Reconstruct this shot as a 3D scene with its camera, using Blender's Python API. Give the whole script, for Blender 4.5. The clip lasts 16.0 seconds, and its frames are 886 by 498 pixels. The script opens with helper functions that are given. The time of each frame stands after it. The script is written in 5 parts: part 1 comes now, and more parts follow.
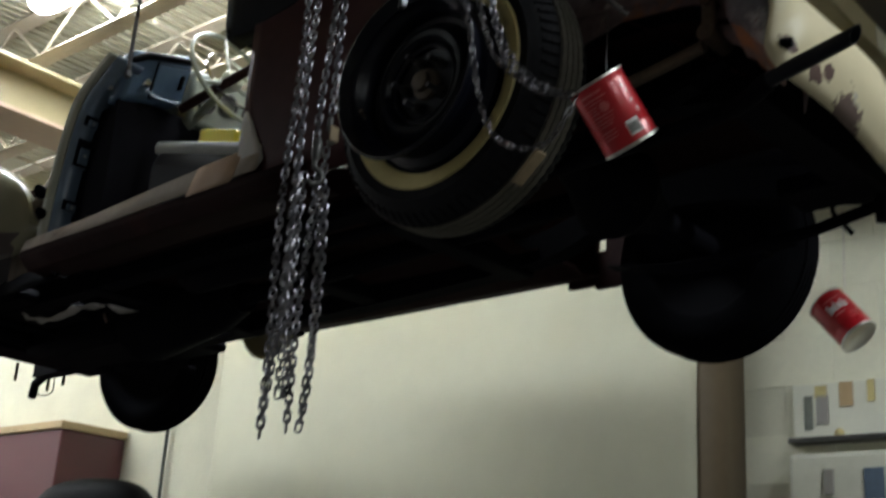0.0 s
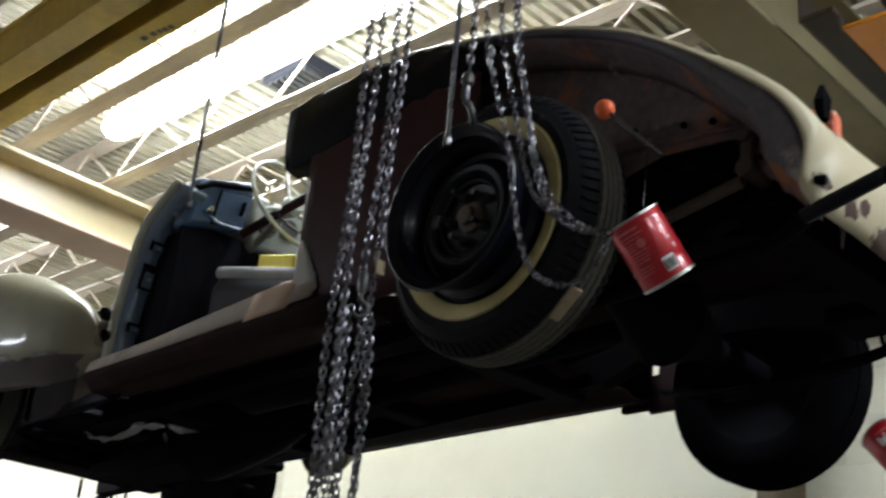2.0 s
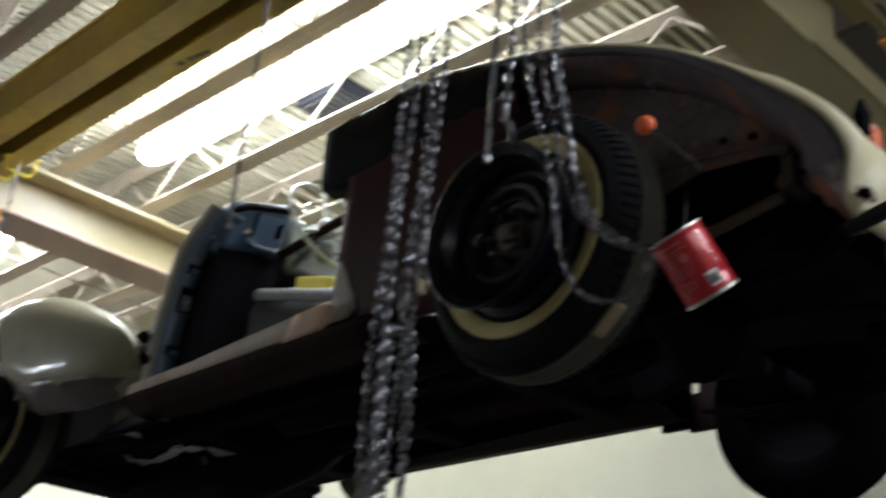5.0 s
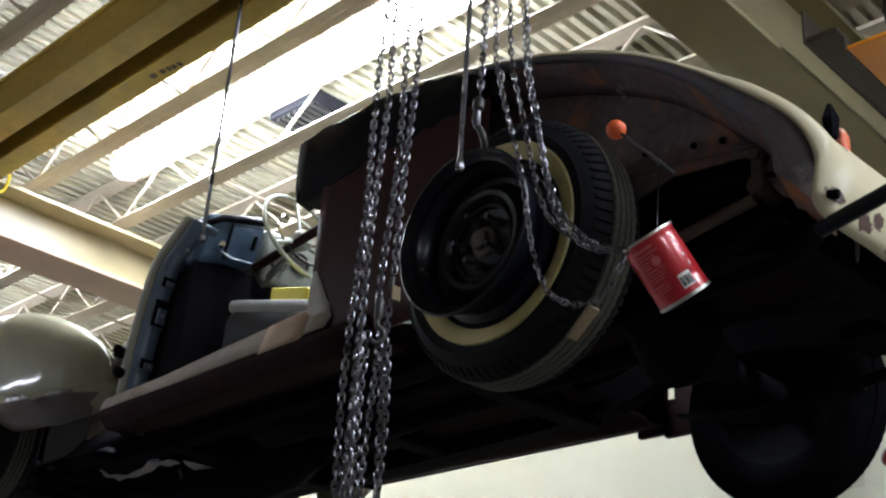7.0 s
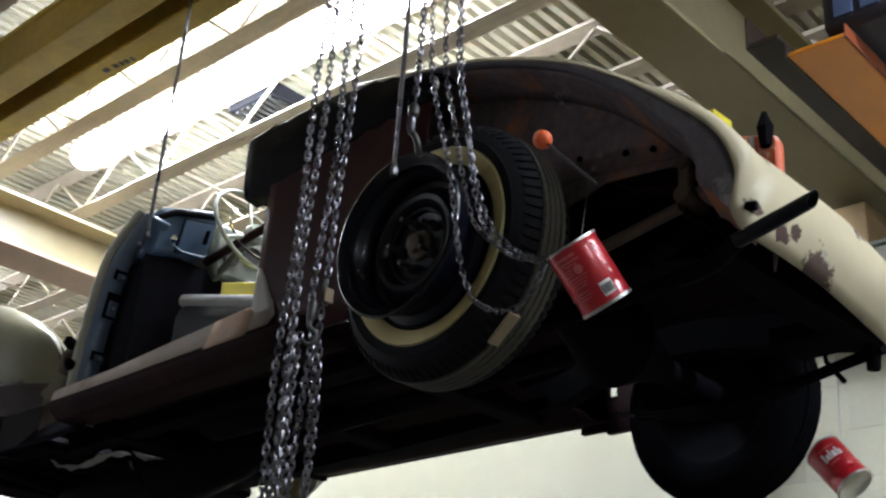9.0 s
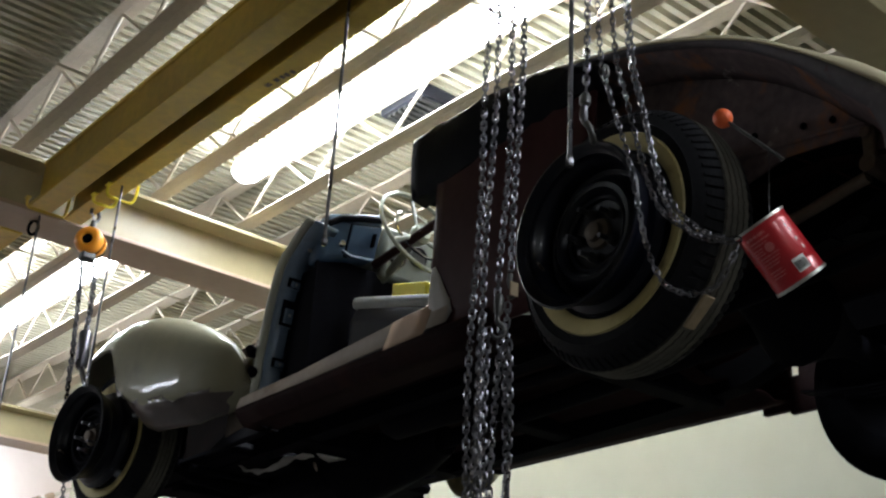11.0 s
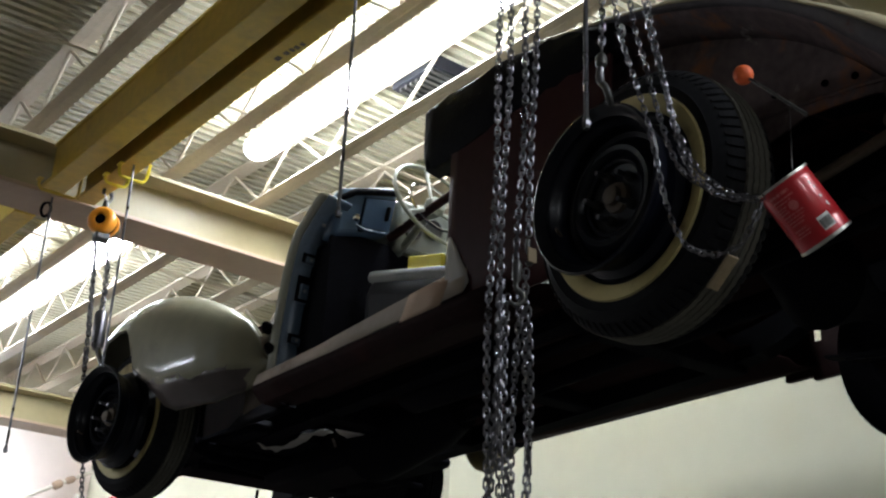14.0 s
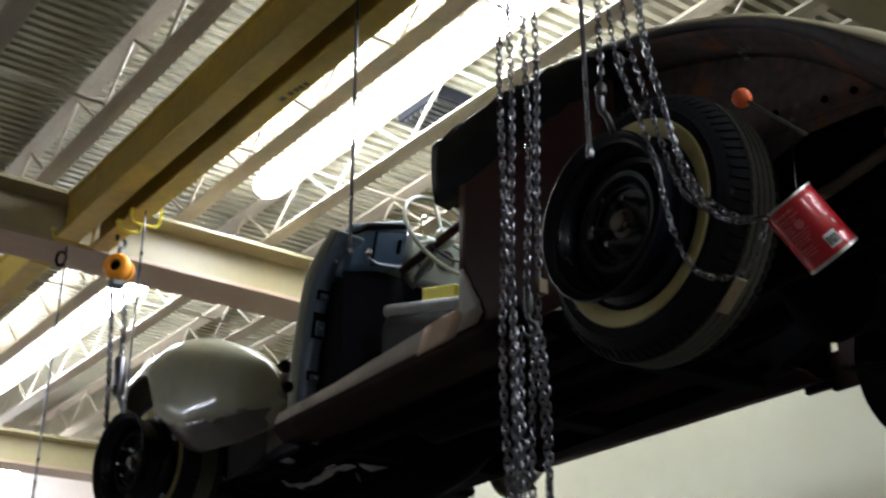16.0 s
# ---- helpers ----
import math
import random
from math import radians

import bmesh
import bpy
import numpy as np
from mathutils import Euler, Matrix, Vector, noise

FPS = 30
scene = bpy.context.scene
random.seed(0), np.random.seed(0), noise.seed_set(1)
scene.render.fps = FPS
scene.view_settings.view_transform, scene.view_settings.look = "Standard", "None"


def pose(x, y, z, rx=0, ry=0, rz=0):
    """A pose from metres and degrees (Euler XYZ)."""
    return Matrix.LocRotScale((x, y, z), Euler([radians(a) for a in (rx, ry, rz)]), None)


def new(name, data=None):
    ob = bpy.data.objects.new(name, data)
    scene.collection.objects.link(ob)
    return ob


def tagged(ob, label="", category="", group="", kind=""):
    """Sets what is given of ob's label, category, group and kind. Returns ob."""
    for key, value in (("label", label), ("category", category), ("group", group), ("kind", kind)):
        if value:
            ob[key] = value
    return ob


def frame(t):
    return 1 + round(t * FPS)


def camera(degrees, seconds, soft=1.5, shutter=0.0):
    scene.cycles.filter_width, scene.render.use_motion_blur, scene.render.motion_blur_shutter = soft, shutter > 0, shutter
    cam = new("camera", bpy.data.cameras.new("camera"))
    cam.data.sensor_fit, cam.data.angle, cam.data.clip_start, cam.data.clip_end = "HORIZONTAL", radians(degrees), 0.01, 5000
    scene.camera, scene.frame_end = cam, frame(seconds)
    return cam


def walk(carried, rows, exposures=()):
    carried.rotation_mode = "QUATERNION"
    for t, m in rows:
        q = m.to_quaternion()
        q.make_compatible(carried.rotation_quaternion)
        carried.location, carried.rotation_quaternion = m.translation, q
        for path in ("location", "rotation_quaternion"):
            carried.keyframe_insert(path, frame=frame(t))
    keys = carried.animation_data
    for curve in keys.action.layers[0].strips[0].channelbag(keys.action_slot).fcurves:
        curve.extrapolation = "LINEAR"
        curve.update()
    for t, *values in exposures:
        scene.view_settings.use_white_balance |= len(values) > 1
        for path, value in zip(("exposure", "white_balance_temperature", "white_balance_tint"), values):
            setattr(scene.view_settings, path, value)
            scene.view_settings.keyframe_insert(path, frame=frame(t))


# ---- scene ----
# Camera and its path
cam = camera(40.92, 16.0, soft=2.3, shutter=0.5)
PATH = [
    (0.0, pose(-1.895, -1.842, 1.492, 108.40, -3.46, -47.59)),
    (0.5, pose(-1.892, -1.913, 1.509, 112.01, -4.14, -49.17)),
    (1.0, pose(-1.912, -1.964, 1.519, 114.92, -4.53, -48.51)),
    (1.5, pose(-1.920, -1.958, 1.516, 115.27, -4.66, -46.48)),
    (2.0, pose(-1.910, -1.933, 1.520, 113.49, -4.72, -44.50)),
    (2.5, pose(-1.935, -1.905, 1.519, 112.92, -6.31, -38.50)),
    (3.0, pose(-1.964, -1.899, 1.516, 112.30, -7.03, -34.68)),
    (3.5, pose(-1.967, -1.895, 1.503, 112.28, -7.15, -34.74)),
    (4.0, pose(-1.959, -1.890, 1.498, 112.21, -6.93, -36.01)),
    (4.5, pose(-1.949, -1.899, 1.490, 112.97, -5.93, -39.25)),
    (5.0, pose(-1.926, -1.915, 1.508, 114.46, -4.73, -42.93)),
    (5.2, pose(-1.912, -1.925, 1.504, 115.26, -4.11, -45.47)),
    (7.3, pose(-1.921, -1.916, 1.490, 115.19, -3.58, -43.56)),
    (7.5, pose(-1.918, -1.911, 1.492, 115.13, -3.25, -45.16)),
    (8.0, pose(-1.921, -1.925, 1.497, 113.07, -1.61, -49.17)),
    (8.5, pose(-1.896, -2.008, 1.507, 113.98, -3.66, -47.14)),
    (9.0, pose(-1.897, -2.037, 1.509, 114.63, -3.77, -45.03)),
    (9.5, pose(-1.929, -2.025, 1.510, 114.83, -2.63, -42.34)),
    (10.0, pose(-1.974, -1.997, 1.508, 114.40, -3.53, -39.31)),
    (10.2, pose(-1.979, -2.000, 1.510, 114.12, -3.42, -38.77)),
    (12.3, pose(-1.981, -1.950, 1.461, 113.79, -3.23, -35.78)),
    (12.5, pose(-1.971, -1.947, 1.483, 113.31, -2.99, -35.79)),
    (13.0, pose(-1.968, -1.939, 1.487, 112.83, -2.70, -35.77)),
    (13.5, pose(-1.965, -1.942, 1.484, 112.94, -2.81, -35.83)),
    (14.0, pose(-1.952, -1.941, 1.487, 112.79, -2.33, -36.23)),
    (14.5, pose(-1.954, -1.944, 1.486, 112.97, -2.09, -36.64)),
    (15.0, pose(-1.958, -1.952, 1.487, 113.11, -1.93, -36.96)),
    (15.5, pose(-1.961, -1.956, 1.482, 113.12, -1.74, -37.08)),
    (16.0, pose(-1.966, -1.975, 1.507, 113.81, 0.21, -34.38)),
]
walk(cam, PATH, exposures=[(0.0, 0.0, 6550, 8), (0.6, 0.40, 6400, 11), (1.0, 0.58, 6300, 12), (2.0, 0.50, 6350, 12), (3.0, 0.06, 6420, 11), (4.3, 0.04, 6420, 11), (5.0, 0.24, 6380, 11), (7.5, 0.6, 6200, 14), (9.7, 0.54, 6220, 14), (10.2, 0.26, 6350, 12), (12.3, 0.02, 6400, 11), (16.0, 0.02, 6380, 11)])

# World: a dim grey shop interior, all light comes from the ceiling fixtures
world = bpy.data.worlds.new("world")
scene.world = world
world.use_nodes = True
world.node_tree.nodes["Background"].inputs[0].default_value = (0.5, 0.55, 0.6, 1)
world.node_tree.nodes["Background"].inputs[1].default_value = 0.02

TUBE_POWER = 66.0
TURN = 2.6            # the building stands turned by this against the car


# ---------------------------------------------------------------- materials
def mat(name, color, rough=0.6, metal=0.0, vary=0.25, scale=6.0, bump=0.15, second=None, amount=0.45, patch=3.0, coat=0.0, edge=0.08, spec=0.5, third=None, amount3=0.4, patch3=12.0):
    """Paint, rubber or metal with grain, blotches of a second colour and fine relief."""
    m = bpy.data.materials.new(name)
    m.use_nodes = True
    nt = m.node_tree
    n, l = nt.nodes, nt.links
    b = n["Principled BSDF"]
    co = n.new("ShaderNodeTexCoord")
    fine = n.new("ShaderNodeTexNoise")
    fine.inputs["Scale"].default_value, fine.inputs["Detail"].default_value = scale * 6, 6
    l.new(co.outputs["Object"], fine.inputs["Vector"])
    broad = n.new("ShaderNodeTexNoise")
    broad.inputs["Scale"].default_value, broad.inputs["Detail"].default_value = scale * 0.5, 4
    l.new(co.outputs["Object"], broad.inputs["Vector"])
    mul = n.new("ShaderNodeMath")
    mul.operation = "MULTIPLY_ADD"
    l.new(fine.outputs[0], mul.inputs[0])
    mul.inputs[1].default_value = 0.5
    l.new(broad.outputs[0], mul.inputs[2])
    ramp = n.new("ShaderNodeValToRGB")
    c = color
    lo = tuple(x * (1 - vary) for x in c)
    hi = tuple(min(1, x * (1 + vary)) for x in c)
    ramp.color_ramp.elements[0].position, ramp.color_ramp.elements[1].position = 0.45, 1.05
    ramp.color_ramp.elements[0].color, ramp.color_ramp.elements[1].color = (*lo, 1), (*hi, 1)
    l.new(mul.outputs[0], ramp.inputs[0])
    out = ramp.outputs[0]
    if second:
        spot = n.new("ShaderNodeTexNoise")
        spot.inputs["Scale"].default_value, spot.inputs["Detail"].default_value, spot.inputs["Roughness"].default_value = patch, 8, 0.62
        l.new(co.outputs["Object"], spot.inputs["Vector"])
        cut = n.new("ShaderNodeValToRGB")
        cut.color_ramp.elements[0].position, cut.color_ramp.elements[1].position = 1 - amount, 1 - amount + edge
        l.new(spot.outputs[0], cut.inputs[0])
        mix = n.new("ShaderNodeMixRGB")
        mix.inputs[2].default_value = (*second, 1)
        l.new(cut.outputs[0], mix.inputs[0])
        l.new(out, mix.inputs[1])
        out = mix.outputs[0]
    if third:
        fleck = n.new("ShaderNodeTexNoise")
        fleck.inputs["Scale"].default_value, fleck.inputs["Detail"].default_value, fleck.inputs["Roughness"].default_value = patch3, 9, 0.68
        shift = n.new("ShaderNodeMapping")
        shift.inputs["Location"].default_value = (3.1, 7.7, 1.9)
        l.new(co.outputs["Object"], shift.inputs["Vector"])
        l.new(shift.outputs[0], fleck.inputs["Vector"])
        chip = n.new("ShaderNodeValToRGB")
        chip.color_ramp.elements[0].position, chip.color_ramp.elements[1].position = 1 - amount3, 1 - amount3 + 0.05
        l.new(fleck.outputs[0], chip.inputs[0])
        mix3 = n.new("ShaderNodeMixRGB")
        mix3.inputs[2].default_value = (*third, 1)
        l.new(chip.outputs[0], mix3.inputs[0])
        l.new(out, mix3.inputs[1])
        out = mix3.outputs[0]
    l.new(out, b.inputs["Base Color"])
    rr = n.new("ShaderNodeMapRange")
    rr.inputs[3].default_value, rr.inputs[4].default_value = max(0.03, rough - 0.12), min(1, rough + 0.12)
    l.new(broad.outputs[0], rr.inputs[0])
    l.new(rr.outputs[0], b.inputs["Roughness"])
    b.inputs["Metallic"].default_value = metal
    b.inputs["Specular IOR Level"].default_value = spec
    if coat:
        b.inputs["Coat Weight"].default_value, b.inputs["Coat Roughness"].default_value = coat, 0.12
    if bump:
        bp = n.new("ShaderNodeBump")
        bp.inputs["Strength"].default_value, bp.inputs["Distance"].default_value = bump, 0.004
        l.new(mul.outputs[0], bp.inputs["Height"])
        l.new(bp.outputs[0], b.inputs["Normal"])
    return m


def worn_spots(m, color, spots):
    """Ragged spots where the paint has come off down to the primer: centre and radius of each."""
    n, l = m.node_tree.nodes, m.node_tree.links
    co = n.new("ShaderNodeTexCoord")
    rag = n.new("ShaderNodeTexNoise")
    rag.inputs["Scale"].default_value, rag.inputs["Detail"].default_value, rag.inputs["Roughness"].default_value = 17, 9, 0.68
    l.new(co.outputs["Object"], rag.inputs["Vector"])
    b = n["Principled BSDF"]
    out = b.inputs["Base Color"].links[0].from_socket
    for centre, radius in spots:
        far = n.new("ShaderNodeVectorMath")
        far.operation = "DISTANCE"
        far.inputs[1].default_value = centre
        l.new(co.outputs["Object"], far.inputs[0])
        add = n.new("ShaderNodeMath")
        add.operation = "MULTIPLY_ADD"
        add.inputs[1].default_value = radius * 5.0
        l.new(rag.outputs[0], add.inputs[0])
        l.new(far.outputs["Value"], add.inputs[2])
        edge = n.new("ShaderNodeMapRange")
        edge.inputs[1].default_value, edge.inputs[2].default_value = radius * 3.4, radius * 3.6
        edge.inputs[3].default_value, edge.inputs[4].default_value = 1, 0
        l.new(add.outputs[0], edge.inputs[0])
        mix = n.new("ShaderNodeMixRGB")
        mix.inputs[2].default_value = (*color, 1)
        l.new(edge.outputs[0], mix.inputs[0])
        l.new(out, mix.inputs[1])
        out = mix.outputs[0]
    l.new(out, b.inputs["Base Color"])


def glow(name, color, strength):
    m = bpy.data.materials.new(name)
    m.use_nodes = True
    b = m.node_tree.nodes["Principled BSDF"]
    b.inputs["Base Color"].default_value = (0.8, 0.8, 0.8, 1)
    b.inputs["Emission Color"].default_value, b.inputs["Emission Strength"].default_value = (*color, 1), strength
    return m


M_TUBE = glow("tube_light", (0.915, 1.0, 1.05), TUBE_POWER)
M_WALL = mat("white_wall_paint", (0.64, 0.62, 0.48), 0.7, vary=0.06, scale=1.2, bump=0.05, second=(0.56, 0.52, 0.37), amount=0.40, patch=0.9, edge=0.3, third=(0.45, 0.40, 0.28), amount3=0.27, patch3=5.0)
M_BLOCK = mat("painted_block", (0.72, 0.70, 0.56), 0.75, vary=0.07, scale=5, bump=0.4)
M_DULLWALL = mat("dull_unseen_wall", (0.30, 0.28, 0.24), 0.7, vary=0.12, scale=1.2, bump=0.05, second=(0.2, 0.18, 0.15), amount=0.42, patch=0.8, edge=0.3)
M_TRIM = mat("brown_wall_trim", (0.12, 0.085, 0.05), 0.6, vary=0.15, scale=4, bump=0.1)
M_BAND = mat("worn_grey_flange", (0.14, 0.13, 0.145), 0.6, vary=0.35, scale=8, bump=0.35, second=(0.34, 0.33, 0.33), amount=0.42, patch=7.0, edge=0.12, spec=0.3, third=(0.14, 0.07, 0.05), amount3=0.38, patch3=16.0)
M_MORTAR = mat("painted_mortar", (0.62, 0.60, 0.48), 0.85, vary=0.08, scale=8, bump=0.3)
M_ENDWALL = mat("pale_pink_wall_paint", (0.78, 0.68, 0.66), 0.7, vary=0.06, scale=1.5, bump=0.05, second=(0.68, 0.56, 0.54), amount=0.4, patch=0.6, edge=0.3)
M_FLOOR = mat("shop_concrete", (0.09, 0.087, 0.083), 0.6, vary=0.3, scale=2, bump=0.2, second=(0.065, 0.062, 0.06), amount=0.42, patch=1.2, edge=0.2)
M_DECK = mat("roof_deck_paint", (0.39, 0.36, 0.27), 0.5, vary=0.16, scale=4, bump=0.1, second=(0.32, 0.26, 0.19), amount=0.42, patch=1.4, edge=0.3)
M_BEAM = mat("beige_steel_paint", (0.30, 0.255, 0.145), 0.45, vary=0.12, scale=3, bump=0.1, second=(0.25, 0.19, 0.11), amount=0.38, patch=2.0, edge=0.25)
M_FLANGE = mat("brownish_pink_primer", (0.38, 0.27, 0.20), 0.5, vary=0.12, scale=3, bump=0.1)
M_JOIST = mat("joist_paint", (0.42, 0.36, 0.285), 0.55, vary=0.15, scale=5, bump=0.1, second=(0.37, 0.28, 0.22), amount=0.4, patch=2.5, edge=0.25)
M_CRANE = mat("mustard_beam_paint", (0.60, 0.41, 0.055), 0.4, vary=0.25, scale=4, bump=0.15, second=(0.40, 0.26, 0.06), amount=0.44, patch=4.0, edge=0.2, third=(0.13, 0.09, 0.05), amount3=0.29, patch3=9.0)
M_YELLOW = mat("bright_yellow_paint", (0.75, 0.62, 0.04), 0.4, vary=0.1, scale=8)
M_ORANGE = mat("orange_enamel", (0.75, 0.27, 0.02), 0.35, vary=0.12, scale=4, bump=0.05)
M_ORANGE_RACK = mat("orange_rack_paint", (0.85, 0.29, 0.012), 0.35, vary=0.12, scale=2, bump=0.1, second=(0.55, 0.19, 0.03), amount=0.45, patch=1.6, edge=0.3, coat=0.3)
M_REFLECTOR = mat("white_enamel", (0.8, 0.8, 0.76), 0.35, vary=0.05, scale=3, bump=0.03)
M_DARKBROWN = mat("shaded_brown_channel", (0.045, 0.03, 0.022), 0.5, vary=0.25, scale=4, bump=0.1)
M_REDEDGE = mat("red_brown_channel_edge", (0.26, 0.06, 0.02), 0.5, vary=0.2, scale=4, bump=0.1)
M_BIN = mat("dark_blue_grey_plastic", (0.035, 0.034, 0.05), 0.55, vary=0.25, scale=3, bump=0.1)
M_BLUEBITS = mat("pale_blue_plastic", (0.10, 0.14, 0.27), 0.45, vary=0.2, scale=6, bump=0.05)
M_CHAIN = mat("dull_steel_chain", (0.13, 0.126, 0.14), 0.3, 0.9, vary=0.5, scale=30, bump=0.1)
M_STEEL = mat("bare_steel", (0.42, 0.41, 0.40), 0.35, 1.0, vary=0.2, scale=12, bump=0.1)
M_DARKSTEEL = mat("dark_steel", (0.07, 0.068, 0.066), 0.45, 0.6, vary=0.3, scale=12, bump=0.1)
# next two: shade of underbody and recesses is put into the colour
M_UNDER = mat("shaded_oily_underbody", (0.015, 0.0065, 0.0065), 0.75, vary=0.4, scale=5, bump=0.4, second=(0.034, 0.012, 0.010), amount=0.42, patch=2.6, edge=0.25, spec=0.05)
M_BLACK = mat("shaded_black_greasy_metal", (0.0048, 0.0046, 0.0062), 0.75, 0.0, vary=0.3, scale=9, bump=0.3, spec=0.02)
M_SHACKLE = mat("brown_greasy_steel", (0.11, 0.085, 0.065), 0.6, 0.2, vary=0.35, scale=14, bump=0.4, spec=0.3)
M_PRIMER = mat("red_brown_primer", (0.038, 0.0125, 0.0135), 0.5, vary=0.3, scale=4, bump=0.15, second=(0.022, 0.009, 0.011), amount=0.42, patch=3.0, edge=0.3, spec=0.06)
M_CREAM = mat("peeling_cream_paint", (0.49, 0.43, 0.29), 0.45, vary=0.1, scale=3, bump=0.2, second=(0.10, 0.06, 0.045), amount=0.39, patch=6.5, edge=0.035, third=(0.30, 0.29, 0.30), amount3=0.36, patch3=10.0, spec=0.2)
worn_spots(M_CREAM, (0.085, 0.05, 0.045), [((0.296, -0.885, 2.607), 0.036), ((0.354, -0.885, 2.580), 0.034), ((0.216, -0.885, 2.646), 0.018), ((0.165, -0.885, 2.636), 0.018), ((0.360, -0.885, 2.721), 0.012), ((0.072, -0.885, 2.665), 0.022)])
M_RUST = mat("wheelhouse_rust", (0.20, 0.155, 0.16), 0.8, vary=0.5, scale=6, bump=0.6, second=(0.46, 0.20, 0.095), amount=0.44, patch=5.0, edge=0.12, spec=0.08, third=(0.40, 0.36, 0.34), amount3=0.37, patch3=10.0)
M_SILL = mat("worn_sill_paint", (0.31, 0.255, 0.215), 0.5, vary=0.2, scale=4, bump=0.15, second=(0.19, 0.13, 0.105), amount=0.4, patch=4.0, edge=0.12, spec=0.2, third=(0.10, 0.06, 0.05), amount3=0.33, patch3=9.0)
M_PATCH = mat("pinkish_filler", (0.40, 0.27, 0.19), 0.65, vary=0.12, scale=6, bump=0.2)
M_GREYPATCH = mat("grey_primer", (0.30, 0.28, 0.26), 0.6, vary=0.1, scale=6, bump=0.1)
M_FENDER = mat("olive_grey_paint", (0.23, 0.215, 0.15), 0.5, vary=0.14, scale=2.5, bump=0.04, second=(0.16, 0.135, 0.11), amount=0.42, patch=2.6, edge=0.16, coat=0.5, spec=0.1, third=(0.07, 0.05, 0.045), amount3=0.27, patch3=9.0)
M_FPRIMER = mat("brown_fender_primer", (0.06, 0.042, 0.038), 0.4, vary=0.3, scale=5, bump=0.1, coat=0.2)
M_COWL = mat("grey_green_cowl_paint", (0.30, 0.30, 0.25), 0.4, vary=0.12, scale=4, bump=0.1, coat=0.2)
M_JAMB = mat("blue_grey_jamb_paint", (0.10, 0.14, 0.20), 0.35, vary=0.25, scale=6, bump=0.12, second=(0.05, 0.062, 0.085), amount=0.42, patch=8.0, edge=0.2, coat=0.5)
M_BLUE = mat("faded_blue_dash_paint", (0.042, 0.082, 0.145), 0.42, vary=0.2, scale=5, bump=0.08, second=(0.022, 0.040, 0.072), amount=0.44, patch=5.0, edge=0.25, coat=0.15)
M_DIAL = mat("grey_dash_panel", (0.15, 0.16, 0.135), 0.45, vary=0.12, scale=5, bump=0.06)
M_IVORY = mat("grey_ivory_plastic", (0.24, 0.25, 0.20), 0.35, vary=0.12, scale=8, bump=0.03)
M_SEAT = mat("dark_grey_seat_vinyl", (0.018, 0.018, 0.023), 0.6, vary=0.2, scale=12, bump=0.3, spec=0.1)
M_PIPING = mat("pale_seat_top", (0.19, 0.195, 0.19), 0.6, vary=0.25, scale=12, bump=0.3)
M_VINYL = mat("black_folded_vinyl", (0.004, 0.004, 0.006), 0.6, spec=0.05, vary=0.2, scale=14, bump=0.5)
M_RUBBER = mat("worn_tyre_rubber", (0.012, 0.0118, 0.0135), 0.75, spec=0.07, vary=0.3, scale=12, bump=0.3, second=(0.024, 0.022, 0.02), amount=0.34, patch=6.0, edge=0.2)
M_WHITEWALL = mat("yellowed_whitewall", (0.54, 0.45, 0.20), 0.6, vary=0.12, scale=8, bump=0.2, second=(0.25, 0.165, 0.07), amount=0.43, patch=9.0, edge=0.2)
M_RIM = mat("glossy_black_wheel", (0.0035, 0.004, 0.008), 0.34, 0.0, vary=0.2, scale=8, bump=0.05, coat=0.08, spec=0.2)
M_CHROME = mat("chrome", (0.75, 0.75, 0.75), 0.15, 1.0, vary=0.1, scale=8, bump=0.02)
M_CAN = mat("red_printed_tin", (0.47, 0.014, 0.022), 0.3, 0.1, vary=0.15, scale=6, bump=0.25, coat=0.4)
M_TIN = mat("dull_tin", (0.55, 0.54, 0.5), 0.35, 0.9, vary=0.15, scale=10, bump=0.1)
M_LABEL = mat("pale_label", (0.72, 0.70, 0.68), 0.5, vary=0.05, scale=10, bump=0.0)
M_INK = mat("faded_pink_ink", (0.60, 0.15, 0.15), 0.5, vary=0.2, scale=10, bump=0.0)
M_BALL = mat("orange_foam_ball", (0.85, 0.14, 0.035), 0.6, vary=0.1, scale=20, bump=0.2)
M_CARTON = mat("red_orange_paper", (0.62, 0.13, 0.06), 0.6, vary=0.2, scale=8, bump=0.2, second=(0.72, 0.42, 0.30), amount=0.45, patch=14.0, edge=0.05)
M_CARD = mat("brown_cardboard", (0.44, 0.31, 0.17), 0.8, vary=0.1, scale=8, bump=0.1)
M_MAROON = mat("dark_maroon_paint", (0.085, 0.015, 0.022), 0.35, vary=0.15, scale=2, bump=0.05, coat=0.3)
M_REDPAINT = mat("red_tank_paint", (0.38, 0.02, 0.02), 0.35, vary=0.12, scale=6, bump=0.05)
M_PIPE = mat("pale_pipe_paint", (0.6, 0.55, 0.5), 0.5, vary=0.1, scale=6, bump=0.1)
M_CORD = mat("black_cord", (0.02, 0.02, 0.02), 0.6, vary=0.1, scale=20)
M_PAPER = mat("pale_board", (0.66, 0.65, 0.55), 0.55, vary=0.08, scale=4, bump=0.03)
M_TAG = mat("grimy_wooden_tag", (0.20, 0.145, 0.085), 0.7, vary=0.3, scale=20, bump=0.2)
# far tyres: the same rubber, with their shade put into a darker colour
M_DARKTYRE = mat("shaded_tyre_rubber", (0.005, 0.005, 0.006), 0.95, vary=0.3, scale=12, bump=0.3, spec=0.0)
